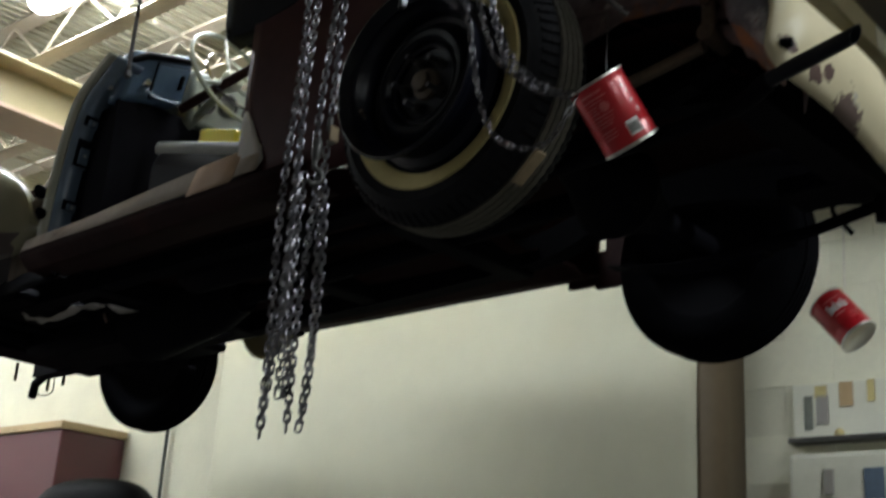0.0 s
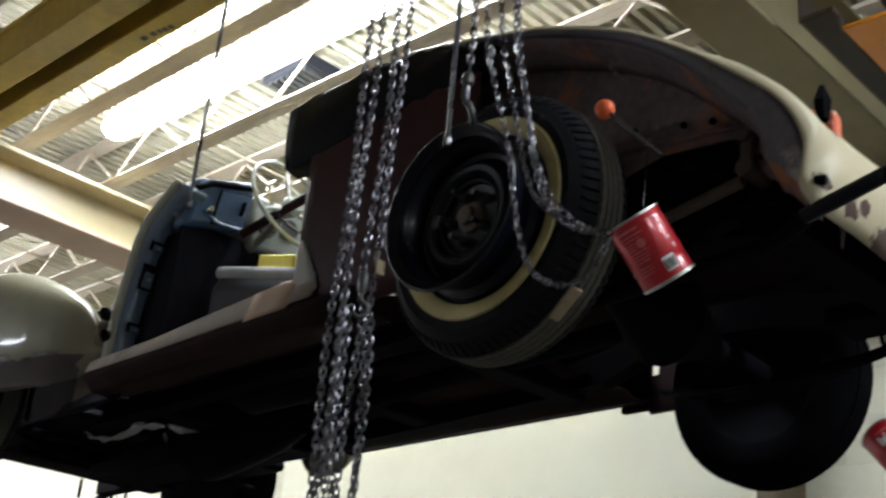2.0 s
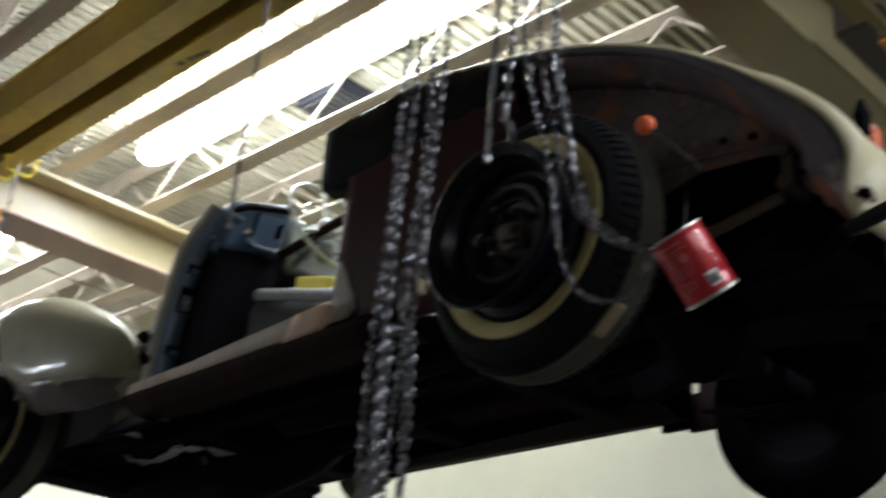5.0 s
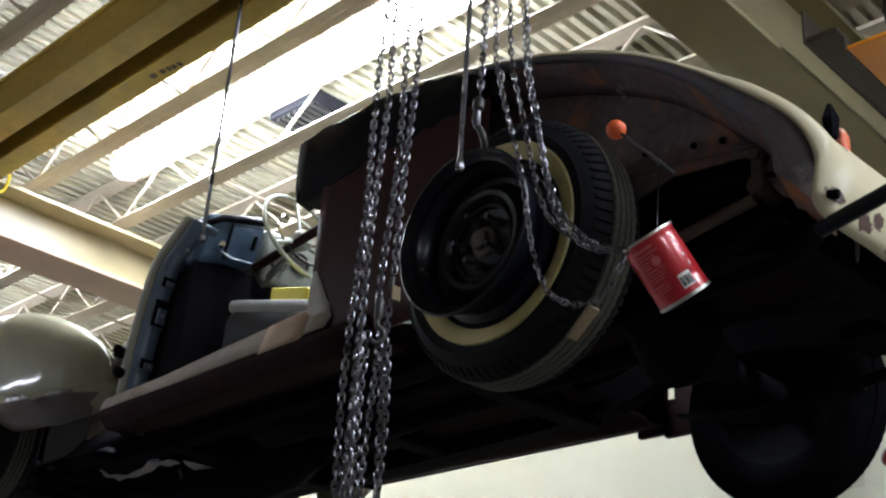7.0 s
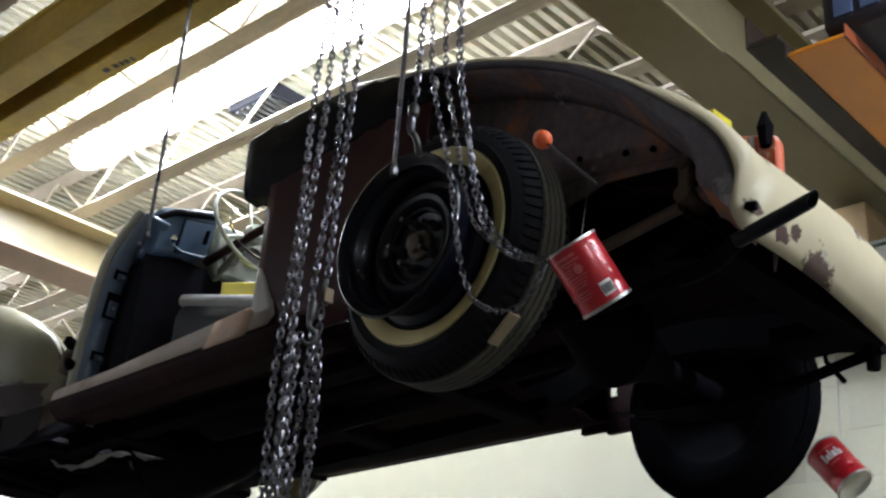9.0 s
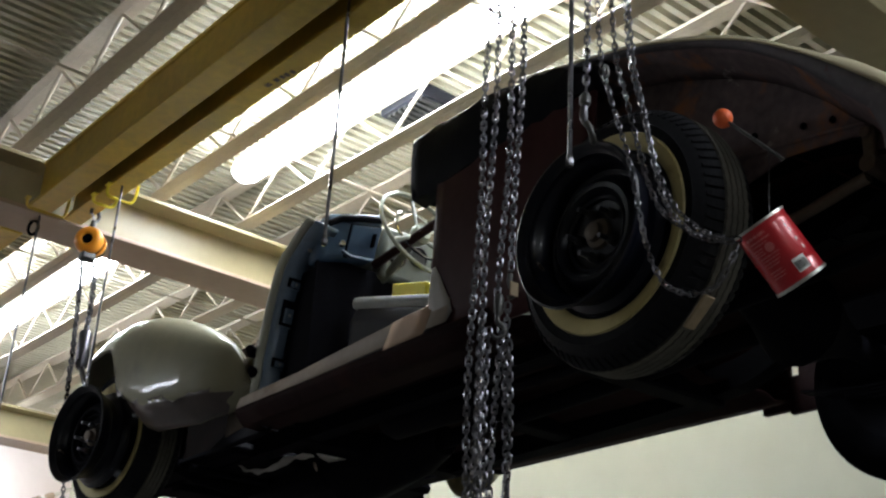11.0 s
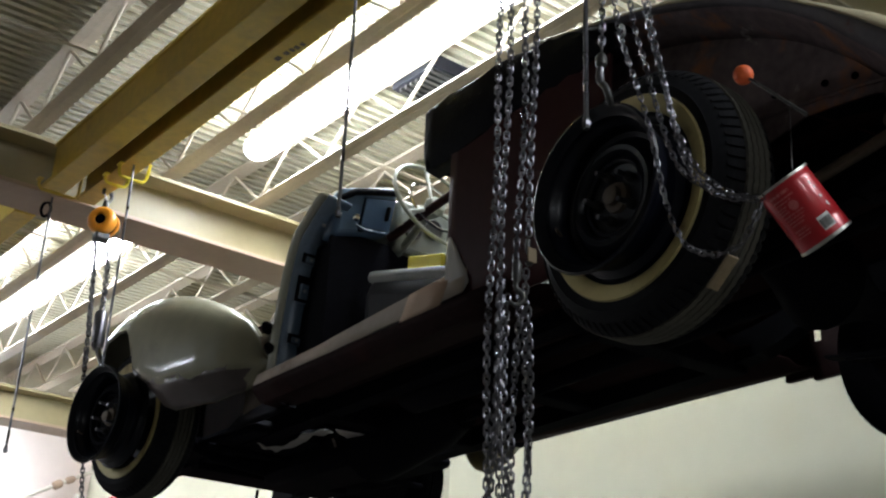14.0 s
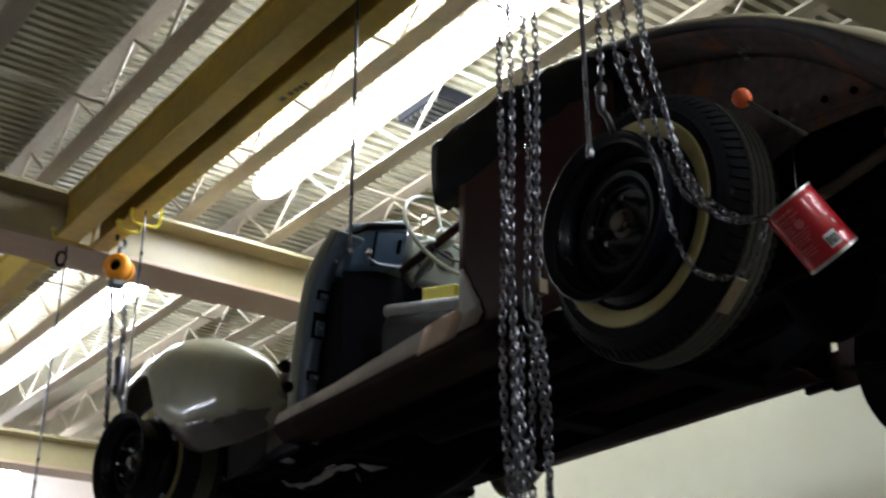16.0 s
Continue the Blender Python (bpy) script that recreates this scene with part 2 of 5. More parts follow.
M_TREAD = mat("dusty_tread_rubber", (0.085, 0.08, 0.068), 0.85, vary=0.3, scale=12, bump=0.3, second=(0.04, 0.038, 0.035), amount=0.42, patch=9.0, edge=0.2, spec=0.1)
M_CABINET = mat("dull_cabinet_paint", (0.40, 0.40, 0.34), 0.6, vary=0.1, scale=3, bump=0.03)
M_WOOD = mat("pale_wood_trim", (0.45, 0.33, 0.18), 0.6, vary=0.15, scale=6, bump=0.2)


# ---------------------------------------------------------------- mesh helpers
def part(name, bm, material, parent=None, label="", smooth=True, bevel=0.0, thick=0.0, at=None):
    bmesh.ops.recalc_face_normals(bm, faces=bm.faces)
    me = bpy.data.meshes.new(name)
    bm.to_mesh(me)
    bm.free()
    for p in me.polygons:
        p.use_smooth = smooth
    if smooth:
        me.set_sharp_from_angle(angle=radians(40))
    me.materials.append(material)
    ob = new(name, me)
    if parent is not None:
        ob.parent = parent
    if at is not None:
        ob.matrix_basis = at
    if thick:
        s = ob.modifiers.new("solid", "SOLIDIFY")
        s.thickness, s.offset = thick, 0
    if bevel:
        b = ob.modifiers.new("bevel", "BEVEL")
        b.width, b.segments, b.limit_method = bevel, 2, "ANGLE"
    if label:
        tagged(ob, label)
    return ob


def thing(name, label, category, at=None, group="", kind=""):
    ob = new(name)
    ob.empty_display_size = 0.1
    if at is not None:
        ob.matrix_basis = at
    return tagged(ob, label, category, group, kind)


def box(x0, x1, y0, y1, z0, z1, bm=None):
    bm = bm or bmesh.new()
    bmesh.ops.create_cube(bm, size=1, matrix=Matrix.LocRotScale(((x0 + x1) / 2, (y0 + y1) / 2, (z0 + z1) / 2), None, (x1 - x0, y1 - y0, z1 - z0)))
    return bm


def obox(m, sx, sy, sz, bm=None):
    bm = bm or bmesh.new()
    bmesh.ops.create_cube(bm, size=1, matrix=m @ Matrix.Diagonal((sx, sy, sz, 1)))
    return bm


def slope(bm, k, y0, zmin=-9.0, axis=1):
    """Tilt the corners above zmin so that they fall by k per metre from y0."""
    for v in bm.verts:
        if v.co.z > zmin:
            v.co.z += k * (v.co[axis] - y0)
    return bm


def tube(pts, r, seg=8, bm=None, close=False, caps=True):
    """A round bar along points; r a number or a list."""
    bm = bm or bmesh.new()
    P = [Vector(p) for p in pts]
    n = len(P)
    rs = r if isinstance(r, (list, tuple)) else [r] * n
    d0 = (P[1] - P[0]).normalized()
    side = d0.orthogonal().normalized()
    rings = []
    for i in range(n):
        a = P[i - 1] if (i or close) else P[i]
        b = P[(i + 1) % n] if (i < n - 1 or close) else P[i]
        d = (b - a).normalized()
        side = (side - d * side.dot(d)).normalized()
        up = d.cross(side)
        rings.append([bm.verts.new(P[i] + (side * math.cos(2 * math.pi * k / seg) + up * math.sin(2 * math.pi * k / seg)) * rs[i]) for k in range(seg)])
    for i in range(n if close else n - 1):
        A, B = rings[i], rings[(i + 1) % n]
        for k in range(seg):
            bm.faces.new((A[k], A[(k + 1) % seg], B[(k + 1) % seg], B[k]))
    if caps and not close:
        bm.faces.new(rings[0])
        bm.faces.new(rings[-1])
    return bm


def lathe(profile, n=32, bm=None, m=None):
    """Turns (radius, height) points round z."""
    bm = bm or bmesh.new()
    m = m or Matrix()
    rings = []
    for r, h in profile:
        if r < 1e-5:
            rings.append([bm.verts.new(m @ Vector((0, 0, h)))])
        else:
            rings.append([bm.verts.new(m @ Vector((r * math.cos(2 * math.pi * k / n), r * math.sin(2 * math.pi * k / n), h))) for k in range(n)])
    for A, B in zip(rings, rings[1:]):
        for k in range(n):
            a0, a1, b0, b1 = A[k % len(A)], A[(k + 1) % len(A)], B[k % len(B)], B[(k + 1) % len(B)]
            f = [a0]
            for v in (a1, b1, b0):
                if v not in f:
                    f.append(v)
            if len(f) > 2:
                bm.faces.new(f)
    return bm


def sheet(rows, bm=None):
    """A surface through rows of points."""
    bm = bm or bmesh.new()
    V = [[bm.verts.new(p) for p in r] for r in rows]
    for A, B in zip(V, V[1:]):
        for k in range(len(A) - 1):
            bm.faces.new((A[k], A[k + 1], B[k + 1], B[k]))
    return bm


def curve(points, n):
    """n points on a smooth line (Catmull-Rom) through the given ones, tuples of any length."""
    P = [np.array(p, float) for p in points]
    P = [2 * P[0] - P[1]] + P + [2 * P[-1] - P[-2]]
    out = []
    for i in range(n):
        s = i / (n - 1) * (len(P) - 3)
        k = min(int(s), len(P) - 4)
        u = s - k
        a, b, c, d = P[k:k + 4]
        out.append(0.5 * (2 * b + (c - a) * u + (2 * a - 5 * b + 4 * c - d) * u * u + (3 * b - a - 3 * c + d) * u ** 3))
    return out


def chain_links(pts, pitch=0.0188, wire=0.0026, length=0.0270, width=0.0132, bm=None):
    """Real links along a line of points, every second one turned."""
    bm = bm or bmesh.new()
    P = [Vector(p) for p in pts]
    dist = [0.0]
    for a, b in zip(P, P[1:]):
        dist.append(dist[-1] + (b - a).length)
    count = int(dist[-1] / pitch)
    side0 = Vector((0.78, -0.62, 0.05))
    for i in range(count):
        s = (i + 0.5) * pitch
        k = 0
        while k < len(P) - 2 and dist[k + 1] < s:
            k += 1
        u = (s - dist[k]) / max(1e-6, dist[k + 1] - dist[k])
        c = P[k].lerp(P[k + 1], u)
        d = (P[k + 1] - P[k]).normalized()
        side = (side0 - d * side0.dot(d)).normalized()
        if i % 2:
            side = d.cross(side)
        tw = random.uniform(-0.35, 0.35)
        side = (side * math.cos(tw) + d.cross(side) * math.sin(tw)).normalized()
        h, w = length / 2 - width / 2, width / 2
        ring = []
        for j in range(8):
            a = 2 * math.pi * (j + 0.5) / 8
            off = h if math.sin(a) > 0 else -h
            ring.append(c + side * (w * math.cos(a)) + d * (w * math.sin(a) + off))
        tube(ring, wire, 5, bm, close=True)
    return bm


def chain_part(name, pts, parent, label="", **k):
    return part(name, chain_links(pts, **k), M_CHAIN, parent, label)


B = pose(0, 0, 0, 0, 0, TURN)


# ---------------------------------------------------------------- structure
ZB = 3.90       # underside of the main steel
ZJ = 4.36       # underside of the joists
ZD = 4.72       # roof deck


def setting(name, bm, material, label, category, **k):
    ob = part(name, bm, material, None, "", at=B, **k)
    return tagged(ob, label, category, kind="structure")


setting("floor", box(-7, 6, -7, 12, -0.2, 0), M_FLOOR, "grey concrete workshop floor with dark oil stains", "floor", smooth=False)
setting("wall_east", box(2.75, 2.95, -7, 10.3, 0, 5.2), M_MORTAR, "pale painted concrete block wall of the workshop", "wall", smooth=False)
setting("wall_north", box(-7, 2.74, 10.1, 10.3, 0, 5.2), M_ENDWALL, "brightly lit pale pink end wall", "wall", smooth=False)
# west and south walls are unseen, their dull colour holds bounce light down
setting("wall_west", box(-7.2, -7, -7, 12, 0, 5.2), M_DULLWALL, "unseen closing wall, dull grey-brown to keep bounce light low", "wall", smooth=False)
setting("wall_south", box(-7, 6, -7.2, -7, 0, 5.2), M_DULLWALL, "unseen closing wall, dull grey-brown to keep bounce light low", "wall", smooth=False)
def rounded_plan(x0, x1, y0, y1, r, z0, z1):
    """A boxed-out wall section, its two free corners rounded."""
    bm = bmesh.new()
    pts = [(x1, y0)]
    for k in range(11):
        a = math.pi / 2 * k / 10
        pts.append((x0 + r - r * math.sin(a), y0 + r - r * math.cos(a)))
    for k in range(11):
        a = math.pi / 2 * k / 10
        pts.append((x0 + r - r * math.cos(a), y1 - r + r * math.sin(a)))
    pts.append((x1, y1))
    sheet([[(x, y, z0) for x, y in pts], [(x, y, z1) for x, y in pts]], bm)
    return bm


setting("wall_enclosure", rounded_plan(2.42, 2.745, 0.57, 3.80, 0.13, 0, 4.7), M_WALL, "smooth white boxed-out wall section with rounded corners", "wall", thick=0.01)
bm = sheet([[(2.742, 0.558, z)] + [(2.55 - 0.14 * math.sin(a), 0.70 - 0.14 * math.cos(a), z) for a in [0.95 * k / 8 for k in range(9)]] for z in (0, 4.7)])
setting("trim", bm, M_TRIM, "brown painted corner strip of the boxed-out wall", "wall trim", thick=0.006)

# corrugated roof deck, ribs across the joists
bm = bmesh.new()
prof = []
y = -7.0
while y < 10.3:
    prof += [(y, 0.0), (y + 0.030, 0.0), (y + 0.036, 0.034), (y + 0.064, 0.034)]
    y += 0.070
sheet([[(-7, y, ZD + z) for y, z in prof], [(2.75, y, ZD + z) for y, z in prof]], bm)
ceiling = setting("ceiling", bm, M_DECK, "beige corrugated steel roof deck", "ceiling", smooth=False, thick=0.004)


def i_beam(name, x0, x1, y0, y1, z0, z1, along, wide_mat, label, flange=0.022, web=0.02, cap=0.0):
    """A rolled steel beam along x or y with flanges and web."""
    ob = thing(name, label, "beam", at=B, kind="structure")
    if along == "x":
        c = (y0 + y1) / 2
        part("web", box(x0, x1, c - web / 2, c + web / 2, z0 + flange, z1 - flange), M_BEAM if wide_mat is M_FLANGE else wide_mat, ob, smooth=False)
    else:
        c = (x0 + x1) / 2
        part("web", box(c - web / 2, c + web / 2, y0, y1, z0 + flange, z1 - flange), wide_mat, ob, smooth=False)
    part("bottom_flange", box(x0, x1, y0, y1, z0, z0 + flange), wide_mat, ob, smooth=False, bevel=0.004)
    part("top_flange", box(x0 + cap, x1 - cap, y0, y1, z1 - flange, z1), M_BEAM if wide_mat is M_FLANGE else wide_mat, ob, smooth=False, bevel=0.004)
    return ob


i_beam("roof_beam", -7, 2.74, 3.50, 3.80, ZB, ZB + 0.29, "x", M_FLANGE, "deep beige painted steel roof beam above the car")
i_beam("roof_beam", -7, 2.74, 8.15, 8.45, ZB, ZB + 0.29, "x", M_FLANGE, "deep beige painted steel roof beam near the end wall")
i_beam("roof_beam", -7, 2.74, -0.22, 0.02, ZB, ZB + 0.44, "x", M_BEAM, "deep beige painted steel roof beam behind the car")
i_beam("hoist_beam", -0.385, -0.272, -0.20, 3.48, ZB, ZB + 0.265, "y", M_CRANE, "mustard painted steel beam that carries the chain hoists", cap=0.035)
i_beam("hoist_beam", -0.20, -0.105, -0.20, 3.48, ZB, ZB + 0.265, "y", M_CRANE, "mustard painted steel beam beside its twin", cap=0.03)
i_beam("hoist_beam", -0.385, -0.272, 3.82, 8.14, ZB, ZB + 0.265, "y", M_CRANE, "mustard painted steel beam beyond the roof beam", cap=0.035)

stencil = thing("stencil_marks", "faded dark stencilled marks under the mustard beam", "marking", at=B)
for k, (y, w) in enumerate(((1.66, 0.030), (1.605, 0.024), (1.572, 0.018), (1.545, 0.022), (1.512, 0.018))):
    part("mark", box(-0.162 + 0.004 * k, -0.140 + 0.004 * k, y - w / 2, y + w / 2, ZB - 0.0025, ZB - 0.0005), M_TRIM, stencil, smooth=False)
pc = part("cap_plate", box(-0.33, -0.125, -0.19, 3.47, ZB + 0.267, ZB + 0.275), M_TRIM, None, smooth=False, at=B)
tagged(pc, "dark plate across the twin hoist beams", "beam", kind="structure")


def joist(x):
    """One joist in a single length over all the beams."""
    ob = thing("bar_joist", "open-web steel roof joist with bent rod lattice", "joist", at=B, group="roof joists", kind="structure")
    y0, half = -6.95, 0.3465
    y1 = y0 + 48 * half
    for z, leg in ((ZJ, 0.045), (ZD - 0.06, 0.052)):
        bm = box(x - 0.050, x - 0.0008, y0, y1, z, z + 0.008)
        box(x + 0.0008, x + 0.050, y0, y1, z, z + 0.008, bm)
        box(x - 0.011, x - 0.003, y0, y1, z + 0.006, z + leg, bm)
        box(x + 0.003, x + 0.011, y0, y1, z + 0.006, z + leg, bm)
        part("chord", bm, M_JOIST, ob, smooth=False)
    pts = [(x, y0 + half * i, ZD - 0.05 if i % 2 == 0 else ZJ + 0.03) for i in range(49)]
    part("lattice_rod", tube(pts, 0.0105, 6), M_JOIST, ob)
    return ob


for x in (-4.4, -3.75, -3.1, -2.45, -1.68, -1.0, -0.37, 0.42, 0.97, 1.60, 2.25):
    joist(x)


def fixture(x, y0, y1, z, wrap=0.0):
    """A strip light with a rounded wrap-round lens."""
    ob = thing("fluorescent_light", "lit fluorescent strip light with rounded white lens", "ceiling light", at=B, group="ceiling lights")
    part("housing", box(x - 0.083 + 0.05 * wrap, x + 0.083 - 0.05 * wrap, y0 + 0.03, y1 - 0.03, z + 0.043 + 0.058 * wrap, z + 0.115), M_REFLECTOR, ob, smooth=False)
    for yy in (y0 + 0.3, y1 - 0.3):
        part("hanger", tube([(x, yy, z + 0.11), (x, yy, ZD + 0.01)], 0.004, 6), M_STEEL, ob)
    rows = []
    for yy, k in ((y0, 0.55), (y0 + 0.03, 0.85), (y0 + 0.07, 1.0), (y1 - 0.07, 1.0), (y1 - 0.03, 0.85), (y1, 0.55)):
        rows.append([(x + 0.083 * k * math.cos(a), yy, z + 0.04 - 0.066 * k * math.sin(a)) for a in [-wrap + (math.pi + 2 * wrap) * i / 12 for i in range(13)]])
    bm = sheet(rows)
    bm.faces.new([v for v in bm.verts][:13])
    bm.verts.ensure_lookup_table()
    bm.faces.new([bm.verts[i] for i in range(len(bm.verts) - 13, len(bm.verts))])
    part("lens", bm, M_TUBE, ob)
    return ob


LX, LZ = 0.648, 4.38
fixture(0.756, 0.87, 3.53, 4.485, 0.75)
fixture(LX, 4.927, 7.90, LZ, 0.5)
for x in (-1.6, 1.4):
    fixture(x, 8.6, 9.9, 4.14)
fixture(LX, -4.1, -1.7, LZ)
fixture(-3.5, 4.6, 7.2, 4.2)
fixture(-1.7, -6.6, -4.5, 4.2)


# ---------------------------------------------------------------- the car
car = thing("vintage_car", "old topless convertible car, doors removed, hung high on chain hoists", "car")

# rear quarter, rising belt line that falls to the tail
ARCH = curve([(0.99, 3.51), (0.7, 3.51), (0.48, 3.49), (0.09, 3.40), (-0.13, 3.33), (-0.38, 3.215), (-0.547, 3.10), (-0.626, 3.034), (-0.701, 2.966), (-0.772, 2.899), (-0.818, 2.838), (-0.843, 2.781), (-0.851, 2.737), (-0.842, 2.69), (-0.835, 2.656)], 60)


def arch_at(y):
    best = min(ARCH, key=lambda p: abs(p[0] - y))
    return best[1]


# the flat dark red panel between door opening and wheel
rows = []
for i in range(17):
    y = 0.862 - i * 0.046
    top = arch_at(y) - 0.02
    rows.append([(0.062 - 0.012 * math.sin(math.pi * k / 8), y, 2.70 + (top - 2.70) * k / 8) for k in range(9)])
quarter = part("quarter_panel", sheet(rows), M_PRIMER, car, "dark red-brown primed rear quarter panel", thick=0.012)
rows = []
for i in range(19):
    y = 1.0 - 0.05 * i
    t = arch_at(y)
    low = t - 0.26 + 0.16 * min(1, i / 18) ** 2
    wob = 0.005 * math.sin(23 * y) + 0.003 * math.sin(51 * y)
    rows.append([(0.10, y, low), (0.050 + wob, y, low + 0.01), (0.036 - wob, y, low + 0.05), (0.034, y, (low + t) / 2), (0.037 + wob, y, t - 0.04), (0.055, y, t - 0.012 + wob), (0.10, y, t - 0.004), (0.24, y, t - 0.008)])
boot = part("folded_top_boot", sheet(rows), M_VINYL, car, "black folded vinyl along the belt line", thick=0.01)
part("boot_end", box(0.035, 0.24, 0.975, 1.0, 3.26, 3.49), M_VINYL, boot, bevel=0.01)
part("latch_post", box(0.075, 0.2, 0.80, 0.857, 2.85, 3.28), M_PRIMER, car, bevel=0.01)

# outer lip round the wheel house, pale worn paint
low = curve([(0.05, 0.48, 3.49), (0.05, 0.09, 3.40), (0.05, -0.13, 3.33), (0.05, -0.38, 3.215), (0.05, -0.547, 3.10), (0.05, -0.626, 3.034), (0.05, -0.701, 2.966), (0.05, -0.772, 2.899), (0.05, -0.818, 2.838), (0.05, -0.843, 2.781),
             (0.05, -0.851, 2.737), (0.05, -0.842, 2.69), (0.052, -0.838, 2.65), (0.06, -0.858, 2.608), (0.12, -0.862, 2.60), (0.2, -0.874, 2.588), (0.35, -0.868, 2.585), (0.5, -0.857, 2.577), (0.75, -0.815, 2.586), (0.9, -0.80, 2.583), (0.975, -0.785, 2.64)], 81)
top = curve([(0.08, 0.48, 3.512), (0.08, 0.09, 3.42), (0.08, -0.13, 3.352), (0.08, -0.37, 3.24), (0.08, -0.53, 3.128), (0.083, -0.607, 3.072), (0.09, -0.677, 3.025), (0.10, -0.744, 2.963), (0.11, -0.78, 2.925), (0.12, -0.805, 2.895),
             (0.14, -0.828, 2.86), (0.16, -0.845, 2.833), (0.19, -0.853, 2.825), (0.23, -0.862, 2.813), (0.30, -0.872, 2.80), (0.38, -0.88, 2.79), (0.5, -0.882, 2.778), (0.62, -0.885, 2.75), (0.82, -0.865, 2.742), (0.93, -0.82, 2.76), (0.985, -0.77, 2.76)], 81)
rows = []
for i, (a, b) in enumerate(zip(low, top)):
    g = min(1.0, max(0.0, (i - 16) / 24))
    r = []
    for k in range(8):
        u = k / 7
        p = a + (b - a) * u
        q = math.sin(math.pi * u) * (0.006 + 0.022 * g)
        r.append((p[0] - 0.5 * q, p[1] - q * g, p[2] + q * 0.5 * (1 - g)))
    r.append(tuple(b + np.array((0.03 + 0.04 * g, 0.01 + 0.06 * g, 0.006 + 0.02 * g))))
    r.append(tuple(b + np.array((0.09 + 0.09 * g, 0.02 + 0.18 * g, 0.0 + 0.06 * g))))
    rows.append(r)
part("tail_panel", sheet(rows), M_CREAM, car, "peeling cream paint on the rounded tail and body edge", thick=0.005)
# worn inner band of the flange, wider towards the tail
band = []
for i, p in enumerate(low[:47]):
    c = np.array((0.05, -0.25, 2.72)) - p
    c[0] = 0
    c = c / np.linalg.norm(c)
    w = 0.012 + 0.055 * min(1, max(0, (i - 10) / 20)) + 0.035 * min(1, max(0, (i - 28) / 8))
    w *= 1.0 - 0.88 * min(1, max(0, (i - 38) / 8))
    band.append([tuple(p + c * w * u + np.array((0.004 + 0.022 * u * u, 0, 0))) for u in (0, 0.3, 0.65, 1.0)])
part("fender_flange", sheet(band), M_BAND, car, "blue-grey worn inner flange over the wheel", thick=0.004)
# strip from the flange to the inner panel
bm = sheet([[(r[-1][0] + (0.22 - r[-1][0]) * k / 4, r[-1][1] + 0.03 * k / 4, r[-1][2] + 0.01 - 0.03 * k / 4) for k in range(5)] for r in band])
part("wheelhouse_roof", bm, M_RUST, car, thick=0.006)
# inner panel
rows = []
for y, z in ARCH[8:]:
    low = float(np.interp(-y, [-0.6, 0.30, 0.36, 0.56, 0.60, 0.66, 0.86], [2.80, 2.92, 2.945, 2.925, 2.915, 2.80, 2.66]))
    low = min(low, z - 0.08)
    rows.append([(0.222, y, low + (z - 0.008 - low) * k / 6) for k in range(7)])
part("wheelhouse_panel", sheet(rows), M_RUST, car, "rusty dark inner panel with bolt holes", thick=0.008)
# bolt holes as black discs, the dark of each hole painted on
for y, z in ((-0.448, 2.998), (-0.531, 2.981), (-0.615, 2.966), (-0.30, 3.03)):
    part("bolt_hole", lathe([(0, 0), (0.007, 0), (0.009, 0.003), (0.009, 0.008)], 12, m=pose(0.211, y, z, 0, -90, 0)), M_BLACK, car)
part("stiffening_rib", tube([(0.213, 0.1, 3.02), (0.213, -0.3, 2.985), (0.213, -0.52, 2.957), (0.213, -0.70, 2.925)], 0.006, 6), M_RUST, car)
# deck over the trunk
rows = []
for i in range(9):
    u = i / 8
    rows.append([(0.26 + (0.88 - 0.26 * u) * k / 10, 0.60 - 1.26 * u, 3.36 - 0.62 * u ** 1.7 + 0.07 * math.sin(math.pi * k / 10) ** 0.5 * (1 - 0.7 * u)) for k in range(11)])
part("trunk_deck", sheet(rows), M_PRIMER, car, thick=0.006)

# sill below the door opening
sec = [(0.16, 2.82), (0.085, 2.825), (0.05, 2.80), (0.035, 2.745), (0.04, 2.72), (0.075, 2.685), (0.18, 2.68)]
def rise(y):
    return float(np.interp(y, [0.7, 1.0, 1.3, 1.7, 2.1], [0.040, 0.034, 0.02, -0.004, -0.01]))


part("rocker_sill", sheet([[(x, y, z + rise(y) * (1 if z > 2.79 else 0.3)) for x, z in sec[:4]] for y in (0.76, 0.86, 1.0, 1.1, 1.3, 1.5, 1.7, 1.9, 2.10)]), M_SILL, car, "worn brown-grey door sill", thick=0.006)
# lower half of the sill: its shade is put into a darker colour
part("rocker_skirt", sheet([[(x, y, z) for x, z in sec[3:]] for y in (0.55, 0.8, 1.1, 1.5, 1.9, 2.10)]), M_UNDER, car, "red-brown skirt below the sill, darkened for shade", thick=0.006)
sec2 = [(0.083, 2.829), (0.047, 2.803), (0.031, 2.748), (0.033, 2.732)]
part("filler_patch", sheet([[(x, y + 0.02 * math.sin(40 * z), z + rise(y) * (1 if z > 2.79 else 0.3)) for x, z in sec2] for y in (0.86, 0.94, 1.02, 1.08)]), M_PATCH, car, "pinkish body filler", thick=0.003)
rows = [[(0.044, y0 + (y1 - y0) * k / 3, z) for k in range(4)] for y0, y1, z in ((0.85, 0.77, 2.762), (0.857, 0.742, 2.79), (0.864, 0.765, 2.842), (0.864, 0.788, 2.877), (0.862, 0.81, 2.92), (0.857, 0.842, 2.965))]
part("primer_patch", sheet(rows), M_GREYPATCH, car, "grey primer at the door corner", thick=0.003)
# far sill, all in the shaded underbody colour
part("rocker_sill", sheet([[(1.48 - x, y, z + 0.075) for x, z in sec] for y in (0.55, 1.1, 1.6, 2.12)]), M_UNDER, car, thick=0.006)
bm = box(1.405, 1.43, 0.30, 0.497, 2.72, 2.935)
